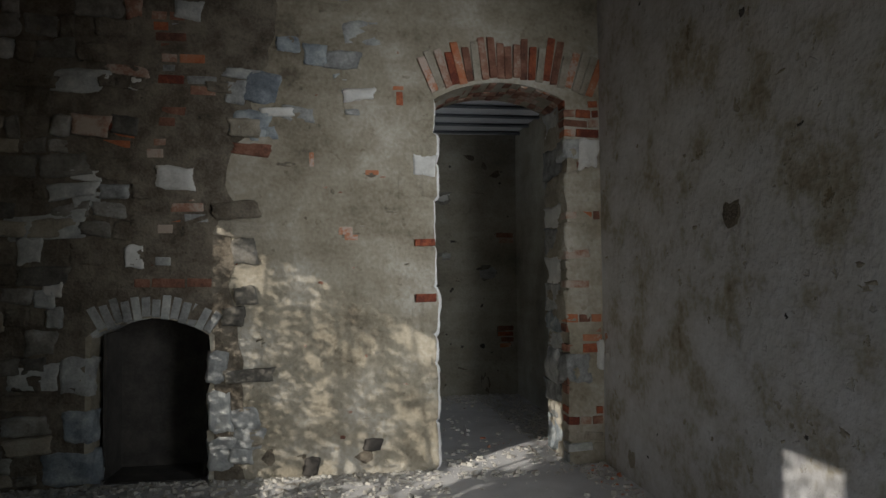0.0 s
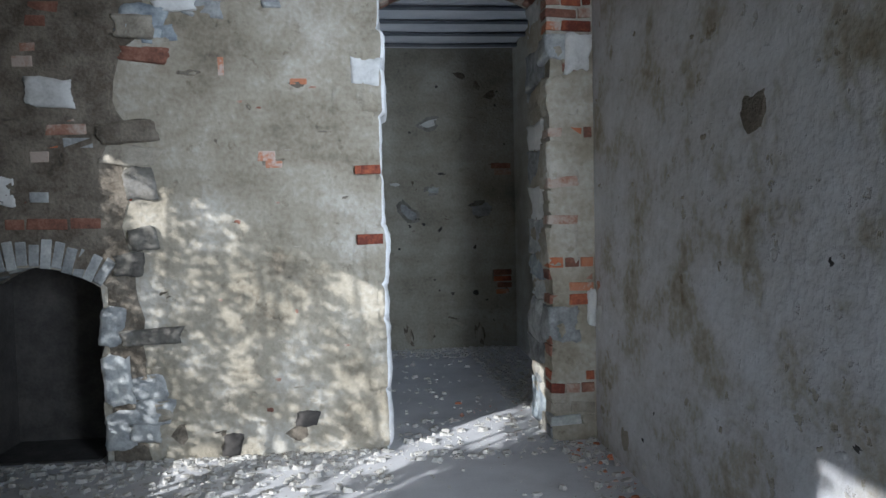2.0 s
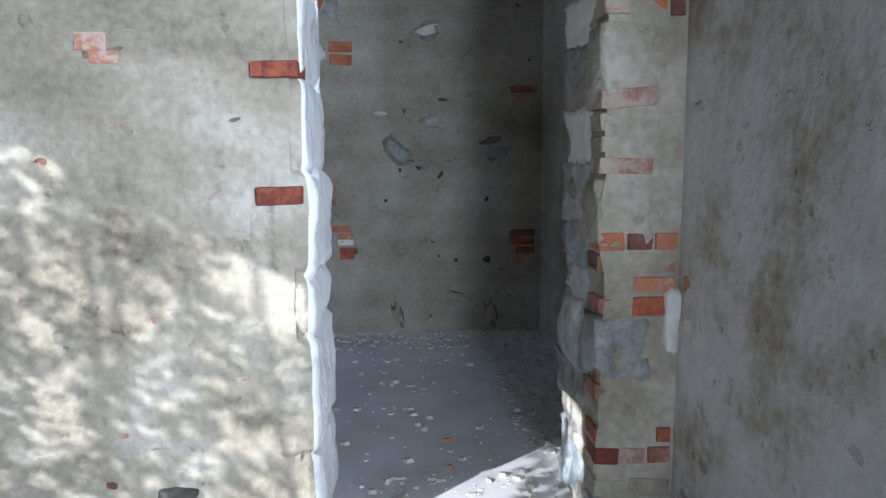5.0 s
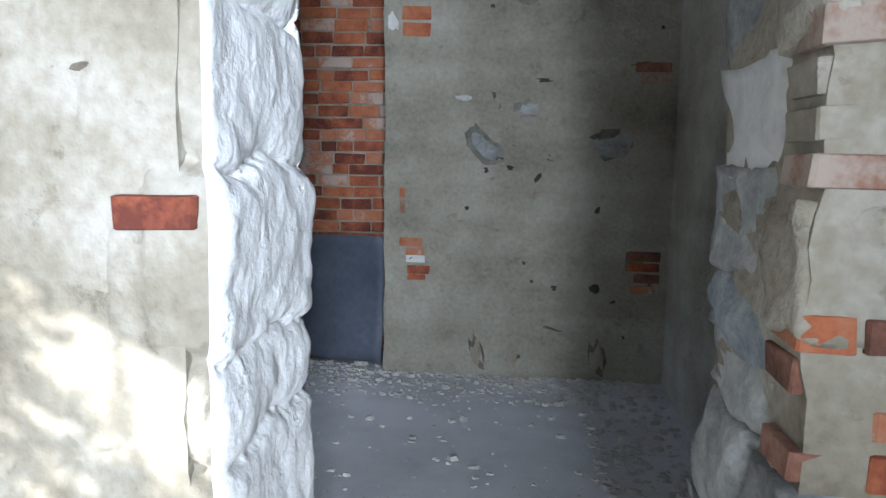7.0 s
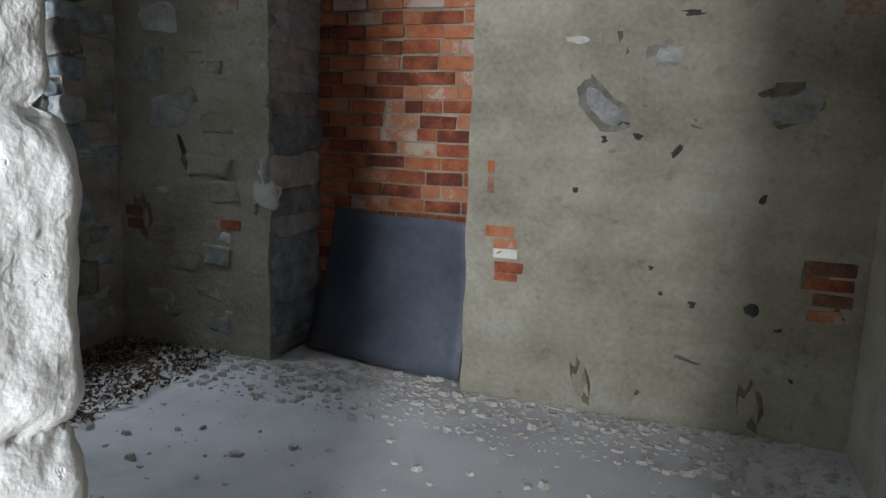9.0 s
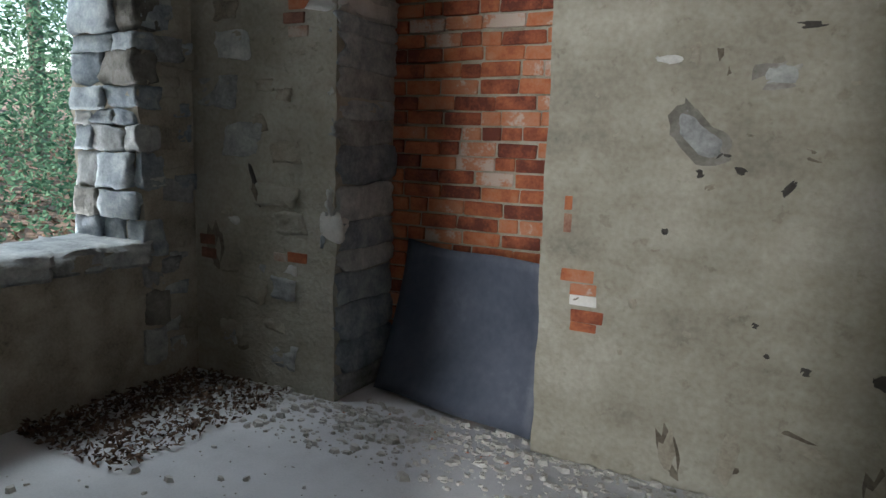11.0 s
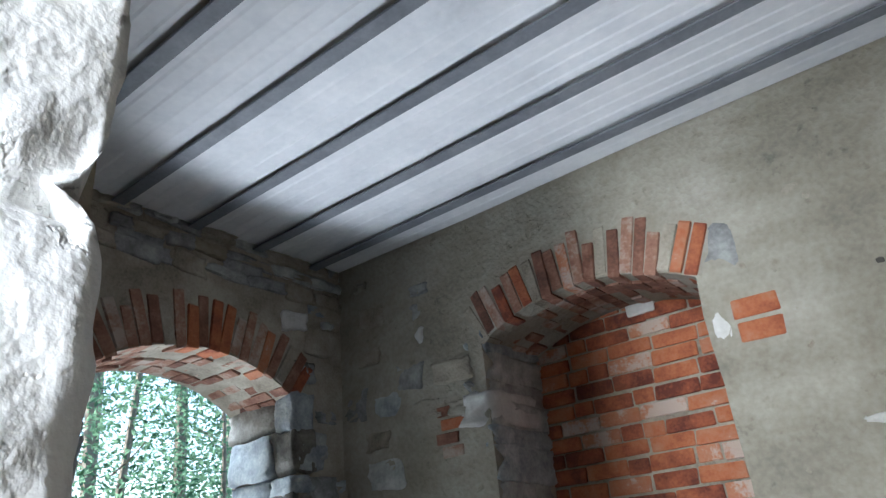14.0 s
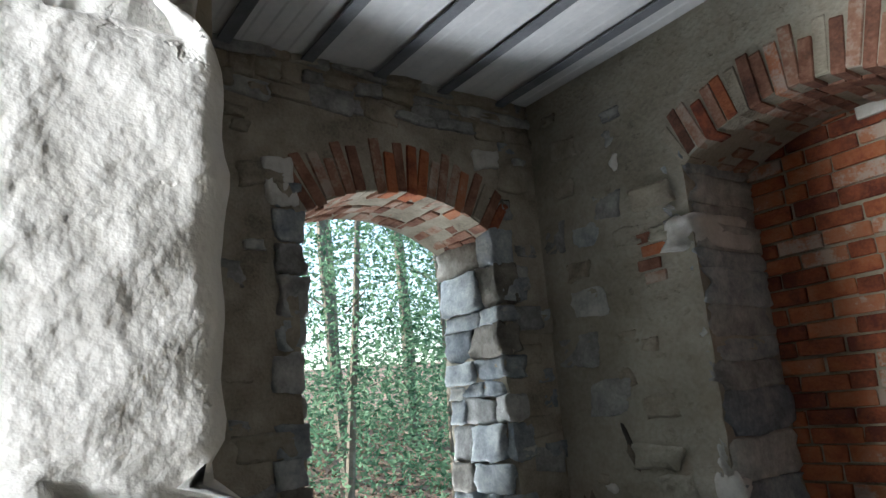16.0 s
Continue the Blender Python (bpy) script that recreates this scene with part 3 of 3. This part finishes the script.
# pits in the grey wall beside it
for y, z, w, h, m in ((4.35, 1.78, 0.2, 0.16, M_BROWN_MORTAR), (5.5, 2.35, 0.05, 0.06, M_MORTAR), (3.9, 2.4, 0.1, 0.03, M_MORTAR), (4.6, 1.2, 0.04, 0.05, M_MORTAR), (6.12, 0.98, 0.1, 0.06, M_BRICK), (6.14, 0.78, 0.12, 0.2, M_PALE), (5.7, 0.16, 0.14, 0.14, M_MORTAR), (5.4, 0.1, 0.05, 0.06, M_PALE), (3.4, 1.4, 0.12, 0.05, M_MORTAR), (3.0, 2.2, 0.05, 0.1, M_MORTAR), (4.2, 2.8, 0.06, 0.05, M_DARK)):
    stone(wall_r, RIGHT, y - 6.2, z, w, h, m, 0.006, 0.06, shapes=PATCHES)

for _ in range(46):
    stone(wall_r, RIGHT, R.uniform(-3.4, -0.1), R.uniform(0.1, 3.4), R.uniform(0.02, 0.07), R.uniform(0.015, 0.04), R.choice((M_MORTAR, M_MORTAR, M_DARK, M_PLASTER_R)), 0.004, 0.03, turn=R.uniform(-1, 1), shapes=PATCHES)
for _ in range(40):
    stone(wall_door, FRONT, R.uniform(-1.5, -0.15), R.uniform(0.2, 3.3), R.uniform(0.02, 0.07), R.uniform(0.012, 0.03), R.choice((M_MORTAR, M_MORTAR, M_BRICK_D, M_PLASTER)), 0.004, 0.03, shapes=PATCHES)
for _ in range(40):
    stone(wall_far, FAR, R.uniform(-0.3, 1.4), R.uniform(0.15, 3.1), R.uniform(0.015, 0.05), R.uniform(0.012, 0.03), R.choice((M_MORTAR, M_MORTAR, M_DARK)), 0.004, 0.03, turn=R.uniform(-1, 1), shapes=PATCHES)
# ---- niche wall, pits and patches ----
for u, v, w, h, t in ((0.29, 1.49, 0.29, 0.14, -0.75), (1.09, 1.51, 0.26, 0.18, 0.2), (0.53, 2.44, 0.27, 0.13, 0.15), (0.55, 1.72, 0.16, 0.1, 0.1)):
    stone(wall_far, FAR, u, v, w * 1.14, h * 1.25, M_RUBBLE_STONE, 0.006, 0.05, turn=t, shapes=PATCHES)
for u, v, w, h, m, t in ((0.29, 1.49, 0.26, 0.11, M_STONE, -0.75), (1.09, 1.51, 0.24, 0.15, M_STONE, 0.2), (0.53, 2.44, 0.24, 0.1, M_PALE, 0.15), (0.55, 1.72, 0.12, 0.07, M_STONE, 0.1), (0.14, 1.79, 0.1, 0.04, M_PALE, 0), (0.24, 1.8, 0.05, 0.08, M_MORTAR, 0),
                         (0.62, 1.3, 0.03, 0.07, M_DARK, -0.7), (1.0, 1.1, 0.03, 0.09, M_DARK, -0.6), (0.3, 1.34, 0.04, 0.04, M_DARK, 0), (0.18, 1.1, 0.03, 0.03, M_DARK, 0), (0.45, 1.36, 0.06, 0.03, M_DARK, -0.5), (0.25, 0.16, 0.09, 0.22, M_MORTAR, 0.2), (0.49, 0.17, 0.08, 0.22, M_MORTAR, -0.2),
                         (1.02, 0.16, 0.1, 0.22, M_MORTAR, 0.1), (0.78, 0.28, 0.2, 0.05, M_MORTAR, -0.3), (1.0, 0.6, 0.06, 0.07, M_DARK, 0.2), (0.75, 0.6, 0.04, 0.04, M_DARK, 0), (0.07, 0.78, 0.04, 0.05, M_MORTAR, 0), (0.65, 1.9, 0.12, 0.03, M_DARK, 0), (0.1, 2.75, 0.07, 0.07, M_MORTAR, 0.5),
                         (-0.31, 2.25, 0.07, 0.2, M_PALE, 0), (-0.24, 2.6, 0.17, 0.2, M_STONE, 0), (-1.95, 2.8, 0.09, 0.11, M_STONE, 0), (-1.93, 2.66, 0.08, 0.1, M_PALE, 0), (-2.2, 2.32, 0.22, 0.14, M_BLUE, 0), (-1.66, 2.42, 0.12, 0.07, M_BRICK, 0.3), (-1.83, 0.7, 0.12, 0.06, M_PALE, 0), (-1.56, 0.96, 0.16, 0.16, M_PALE, 0),
                         (-2.05, 1.5, 0.1, 0.12, M_MORTAR, 0.5), (-2.1, 1.2, 0.05, 0.16, M_DARK, 0.4), (-2.25, 0.95, 0.08, 0.06, M_PALE, 0), (-2.3, 0.3, 0.2, 0.1, M_MORTAR, 0), (0.95, 2.5, 0.2, 0.05, M_MORTAR, 0)):
    stone(wall_far, FAR, u, v, w, h, m, 0.012, 0.09, turn=t, shapes=PATCHES)
for u, v, w, h, m in ((-0.24, 1.19, 0.035, 0.06, M_BRICK), (-0.24, 1.1, 0.035, 0.08, M_BRICK_D), (-0.18, 0.87, 0.15, 0.055, M_BRICK), (-0.15, 0.81, 0.12, 0.05, M_BRICK), (-0.15, 0.76, 0.12, 0.045, M_PALE), (-0.13, 0.69, 0.15, 0.055, M_BRICK), (-0.14, 0.64, 0.12, 0.04, M_BRICK),
                      (-0.16, 2.31, 0.18, 0.08, M_BRICK), (-0.16, 2.21, 0.18, 0.08, M_BRICK), (1.3, 0.82, 0.2, 0.06, M_BRICK_D), (1.3, 0.75, 0.2, 0.055, M_BRICK), (1.32, 0.68, 0.16, 0.055, M_BRICK_D), (1.3, 0.61, 0.14, 0.05, M_BRICK), (1.3, 1.98, 0.22, 0.06, M_BRICK_D), (1.32, 1.91, 0.18, 0.06, M_BRICK_D),
                      (-1.78, 0.78, 0.14, 0.055, M_BRICK), (-1.9, 0.77, 0.1, 0.05, M_BRICK_D), (-2.47, 0.82, 0.12, 0.06, M_BRICK_D), (-2.46, 0.74, 0.12, 0.06, M_BRICK_D), (-1.78, 2.2, 0.16, 0.055, M_BRICK_D), (-1.74, 2.13, 0.2, 0.055, M_BRICK), (-1.8, 2.06, 0.15, 0.055, M_BRICK_D), (-1.77, 1.99, 0.14, 0.055, M_BRICK_D)):
    brick(wall_far, FAR, u, v, w, h, m, 0.006)
scatter_stones(wall_far, FAR, -2.5, -1.7, 0.2, 3.2, 26, (M_PLASTER_B, M_MORTAR, M_STONE), lambda u, v: True)
for u, v, w, h, t in ((0.26, 0.14, 0.1, 0.26, 0.25), (0.52, 0.15, 0.09, 0.26, -0.25), (1.03, 0.14, 0.13, 0.26, 0.1), (0.8, 0.3, 0.24, 0.06, -0.3), (1.32, 0.72, 0.26, 0.34, 0.1), (1.3, 1.95, 0.28, 0.16, 0.1), (-2.12, 1.45, 0.08, 0.12, 0.6),
                      (-2.08, 1.1, 0.05, 0.2, 0.3), (-2.42, 0.78, 0.16, 0.3, 0.0), (-2.2, 0.2, 0.14, 0.06, 0.1), (0.36, 1.78, 0.05, 0.14, 0.3), (0.7, 1.42, 0.09, 0.05, -0.4), (1.2, 2.75, 0.2, 0.1, 0.3), (0.85, 2.95, 0.14, 0.09, -0.2), (1.05, 2.85, 0.1, 0.12, 0.5)):
    stone(wall_far, FAR, u, v, w, h, M_BROWN_MORTAR, 0.003, 0.04, turn=t, shapes=PATCHES)
# dressed stones up the side of the niche
z = 0.02
while z < 2.46:
    h = R.uniform(0.1, 0.22)
    m = Matrix.LocRotScale((-1.565 + R.uniform(-0.012, 0.012), 9.765 + R.uniform(-0.02, 0.012), z + h / 2), Euler((0, R.uniform(-0.03, 0.03), R.uniform(-0.04, 0.04))), (0.13, 0.5, h * 1.02))
    piece("stone", ROCKS[R.randrange(9)], R.choice((M_STONE, M_BLUE, M_BLUE, M_STONE)), m, wall_far)
    z += h
stone(wall_far, FAR, -1.585, 2.17, 0.18, 0.15, M_PALE, 0.02, 0.46, turn=0)

# ---- window wall ----
scatter_stones(wall_win, WEST, 6.85, 9.4, 0.1, 3.3, 120, (M_STONE, M_MORTAR, M_PLASTER_B, M_MORTAR, M_STONE), lambda u, v: not (7.75 < u < 9.25 and v < 3.02))
scatter_stones(wall_win, WEST, 9.15, 9.42, 0.1, 3.2, 14, (M_STONE, M_BLUE), lambda u, v: True, (0.1, 0.2))
for u, v, w, h, m in ((7.82, 2.55, 0.14, 0.22, M_PALE), (9.1, 2.84, 0.15, 0.1, M_PALE), (9.3, 1.9, 0.2, 0.12, M_STONE)):
    stone(wall_win, WEST, u, v, w, h, m, 0.02)
for side, u in ((1, 9.165), (-1, 7.845)):
    z = 0.12 if side > 0 else 0.8
    while z < 2.45:
        h, x = R.uniform(0.07, 0.24), -3.13
        while x < -2.6:
            w = min(R.uniform(0.16, 0.42), -2.55 - x)
            m = Matrix.LocRotScale((x + w / 2, u + R.uniform(-0.025, 0.02) * side, z + h / 2), Euler((R.uniform(-0.07, 0.07), R.uniform(-0.05, 0.05), R.uniform(-0.1, 0.1))), (w * 0.97, 0.15, h * 0.97))
            piece("stone", ROCKS[R.randrange(9)], R.choice((M_STONE, M_BLUE, M_BLUE, M_RUBBLE_STONE)), m, wall_win)
            x += w
        z += h
for u in (8.1, 8.4, 8.7, 8.98):
    stone(wall_win, WEST, u, 0.77, 0.3, 0.12, M_STONE, 0.02, 0.56, turn=0)
z = 2.99
while z < 3.34:
    u = 7.0
    while u < 9.4:
        w = R.uniform(0.1, 0.34)
        stone(wall_win, WEST, u + w / 2, z + 0.03, w * 0.9, R.uniform(0.05, 0.11), R.choice((M_STONE, M_MORTAR, M_PLASTER)), R.uniform(0.005, 0.03))
        u += w
    z += 0.11

# ---- leaning sheet in the niche ----
bm = bmesh.new()
NX, NZ = 16, 14
grid = []
for j in range(NZ + 1):
    f = j / NZ
    rowv = []
    for i in range(NX + 1):
        g = i / NX
        x = -1.43 + 1.04 * g + 0.05 * (1 - g) * f
        y = 9.99 - (1 - f) ** 1.6 * (0.26 + 0.2 * g) - 0.40 * g * f
        rowv.append(bm.verts.new((x, y + 0.012 * math.sin(g * 9 + f * 2), 0.03 + 0.84 * f - 0.012 * math.sin(g * 5) * f)))
    grid.append(rowv)
for j in range(NZ):
    for i in range(NX):
        bm.faces.new((grid[j][i], grid[j][i + 1], grid[j + 1][i + 1], grid[j + 1][i])).smooth = True
sheet = tagged(part("leaning_sheet", bm, M_SHEET), "dark blue-grey curved sheet leaning in the bricked-up niche", "sheet")
sheet.modifiers.new("thickness", "SOLIDIFY").thickness = 0.006

# ---- rubble and leaves on the floor ----
rubble("plaster_rubble", [(2600, -3.5, 0.0, 6.18, 5.5, 2.6), (240, 1.02, 1.3, 6.15, 5.0, 1.4), (300, 0.05, 1.05, 5.95, 6.8, 1.0), (110, -1.0, 1.25, 6.1, 4.0, 1.6)], M_RUBBLE, "crumbled plaster and stone chips along the wall", 0.005, 0.034)
rubble("inner_rubble", [(1900, -2.5, 1.4, 9.46, 8.95, 2.2), (900, 0.9, 1.42, 9.4, 7.0, 0.8), (300, -1.4, -0.3, 9.6, 9.2, 1.2), (500, -2.4, 1.3, 9.2, 6.9, 1.0)], M_RUBBLE, "crumbled mortar and stone chips on concrete", 0.005, 0.032)
rubble("brick_rubble", [(60, 1.05, 1.28, 6.15, 5.2, 1.2), (25, -1.4, -0.4, 9.5, 9.3, 1.0), (30, 0.5, 1.3, 6.8, 7.2, 1.0)], M_BRICK, "small broken bits of red brick", 0.004, 0.026)


def leaves(name, count, spot, size, mat, label, category):
    verts, faces = [], []
    for _ in range(count):
        p = spot()
        a, b = Vector((R.gauss(0, 1), R.gauss(0, 1), R.gauss(0, 0.6))).normalized(), Vector((R.gauss(0, 1), R.gauss(0, 1), R.gauss(0, 1)))
        b = a.cross(b).normalized()
        s = size * R.uniform(0.6, 1.4)
        k = len(verts)
        c = a.cross(b) * s * 0.2
        verts += [p - a * s, p + b * s * 0.45 + c, p + a * s, p - b * s * 0.45 + c]
        faces += [(k, k + 1, k + 2), (k, k + 2, k + 3)]
    return tagged(soup(name, verts, faces, mat), label, category, kind="stuff")


leaves("dry_leaves", 2200, lambda: Vector((-2.5 + 0.75 * R.random() ** 1.4, R.uniform(8.3, 9.4), 0.012 + 0.05 * R.random() ** 2)), 0.018, M_DEAD, "pile of dry brown leaves in the corner", "leaves")

# ---- outside ----
def height(x, y):
    away = max(0.0, -4.0 - x)
    return -0.28 + min(away, 30) * 0.16 + 0.12 * math.sin(x * 0.7 + y * 0.4) * min(1, away / 3)


verts, faces = [], []
xs = [-400, -120, -60, -40, -30, -24, -20, -17, -14, -12, -10, -8.5, -7, -6, -5, -4, -3.4, 2.5, 10, 40, 400]
ysl = [-400, -60, -20, -8, -4, -1, 2, 4, 6, 7, 8, 9, 10, 11, 12, 14, 16, 20, 26, 40, 80, 400]
for y in ysl:
    verts += [(x, y, height(x, y)) for x in xs]
k = len(xs)
faces = [(r * k + i, r * k + i + 1, (r + 1) * k + i + 1, (r + 1) * k + i) for r in range(len(ysl) - 1) for i in range(k - 1)]
tagged(soup("ground", verts, faces, M_LITTER), "woodland ground covered in brown leaf litter", "ground", kind="structure")


def tree(x, y, tall, r, crown, leafy, lean=0.0):
    z0 = height(x, y) - 0.05
    top = tagged(new("tree"), "slender woodland tree with light green foliage", "tree", "trees outside the window")
    top.location = (x, y, z0)
    bm = bmesh.new()

    def limb(p, d, length, r0, r1, bend):
        rings, n = [], 7
        for i in range(6):
            f = i / 5
            c = p + d * length * f + Vector((math.sin(f * 2.2 + bend), math.cos(f * 2.7 + bend), 0)) * 0.05 * length * f
            rr = r0 + (r1 - r0) * f
            rings.append([bm.verts.new(c + Vector((math.cos(a * 6.283 / n) * rr, math.sin(a * 6.283 / n) * rr, 0))) for a in range(n)])
        for i in range(5):
            for a in range(n):
                bm.faces.new((rings[i][a], rings[i][(a + 1) % n], rings[i + 1][(a + 1) % n], rings[i + 1][a]))
    limb(Vector((0, 0, 0)), Vector((lean, lean * 0.4, 1)), tall, r, r * 0.25, x)
    for i in range(9):
        f = R.uniform(0.2, 0.95)
        a = R.uniform(0, 6.28)
        limb(Vector((lean * tall * f, lean * 0.4 * tall * f, tall * f)), Vector((math.cos(a), math.sin(a), R.uniform(0.1, 0.7))), crown * R.uniform(0.5, 1.0), r * 0.3, r * 0.08, a)
    part("trunk", bm, M_BARK, top)
    clumps = [Vector((R.gauss(0, crown * 0.5) + lean * tall * 0.6, R.gauss(0, crown * 0.5), R.uniform(0.12, 1.0) * tall)) for _ in range(26)]
    ob = leaves("crown", leafy, lambda: R.choice(clumps) + Vector((R.gauss(0, 0.34), R.gauss(0, 0.34), R.gauss(0, 0.3))), 0.038, M_LEAF, "loose light green leaves", "leaves")
    del ob["category"]
    ob.parent = top
    return top


for x, y, tall, r, crown, n in ((-6.2, 11.2, 5.0, 0.04, 0.9, 3200), (-7.0, 10.3, 6.5, 0.06, 1.2, 3600), (-8.0, 12.9, 7.5, 0.08, 1.4, 4200), (-9.5, 11.6, 9.0, 0.12, 1.6, 2000), (-9.0, 14.8, 8.0, 0.10, 1.6, 2000),
                                (-11.5, 14.0, 10.0, 0.15, 2.0, 2000), (-12.5, 17.0, 11.0, 0.17, 2.2, 2200), (-14.0, 12.0, 11.0, 0.17, 2.2, 2000), (-15.5, 18.5, 12.0, 0.2, 2.5, 2200), (-18.0, 15.5, 12.0, 0.2, 2.6, 2200), (-13.5, 20.5, 11.0, 0.16, 2.2, 2000), (-20.0, 21.0, 13.0, 0.2, 2.8, 2200)):
    tree(x, y, tall, r, crown, n, R.uniform(-0.04, 0.06))
# an unseen tree, added so that its leaves break up the low sun
for x, y, tall, r, crown, n in ((-7.4, -3.2, 6.2, 0.09, 1.2, 3800),):
    tree(x, y, tall, r, crown, n, 0.02)


def window_shrub():
    """An unseen leafy shrub added close outside the wide window, its gaps shaping the flecks of low sun."""
    top = tagged(new("shrub"), "unseen leafy green shrub placed close outside the wide window to dapple the sun", "shrub", "trees outside the window")
    top.location = (-4.9, 2.2, height(-4.9, 2.2) - 0.03)
    back = Vector((-math.sin(SUN_AZ) * math.cos(SUN_EL), -math.cos(SUN_AZ) * math.cos(SUN_EL), math.sin(SUN_EL)))
    bm = bmesh.new()
    for i in range(7):
        y = -1.2 + 0.45 * i
        bmesh.ops.create_cone(bm, cap_ends=True, segments=6, radius1=0.03, radius2=0.008, depth=4.0, matrix=Matrix.Translation((R.uniform(-0.2, 0.2), y * 0.8, 1.95)) @ Euler((R.uniform(-0.1, 0.1), R.uniform(-0.08, 0.08), 0)).to_matrix().to_4x4())
    part("stem", bm, M_BARK, top)

    def spot():
        while True:
            y, z = R.uniform(1.7, 4.7), R.uniform(1.1, 3.4)
            n = noise.noise(Vector((y * 2.2, z * 3.4, 4.0))) + 0.7 * noise.noise(Vector((y * 7, z * 9, 1.0))) + 0.9 * noise.noise(Vector((y * 1.0, z * 0.8, 7.0)))
            thick = 0.16 - n * 1.3
            # denser strips of leaves shape the sun patches on the door wall
            if 3.88 < y < 4.12 or (3.34 < y < 3.46):
                thick += 0.6
            if y > 4.08:
                thick += 1.2 if z < 2.2 else 0.25
            if R.random() < max(0.0, min(1.0, 0.20 + thick * 1.6)):
                return Vector((-3.6, y, z)) + back * R.uniform(0.85, 1.7) - top.location
    ob = leaves("crown", 9600, spot, 0.032, M_LEAF, "dense small green leaves", "leaves")
    del ob["category"]
    ob.parent = top


window_shrub()
leaves("undergrowth", 60000, lambda: (lambda x, y: Vector((x, y, height(x, y) + 0.05 + 9.5 * R.random() ** 1.5)))(R.uniform(-15, -6.3), R.uniform(9.0, 20)), 0.05, M_LEAF, "thin screen of light green woodland undergrowth", "undergrowth")
leaves("fallen_leaves", 5000, lambda: (lambda x, y: Vector((x, y, height(x, y) + 0.03)))(R.uniform(-14, -3.5), R.uniform(7, 18)), 0.05, M_DEAD, "scattered dry brown leaves on the ground", "leaves")
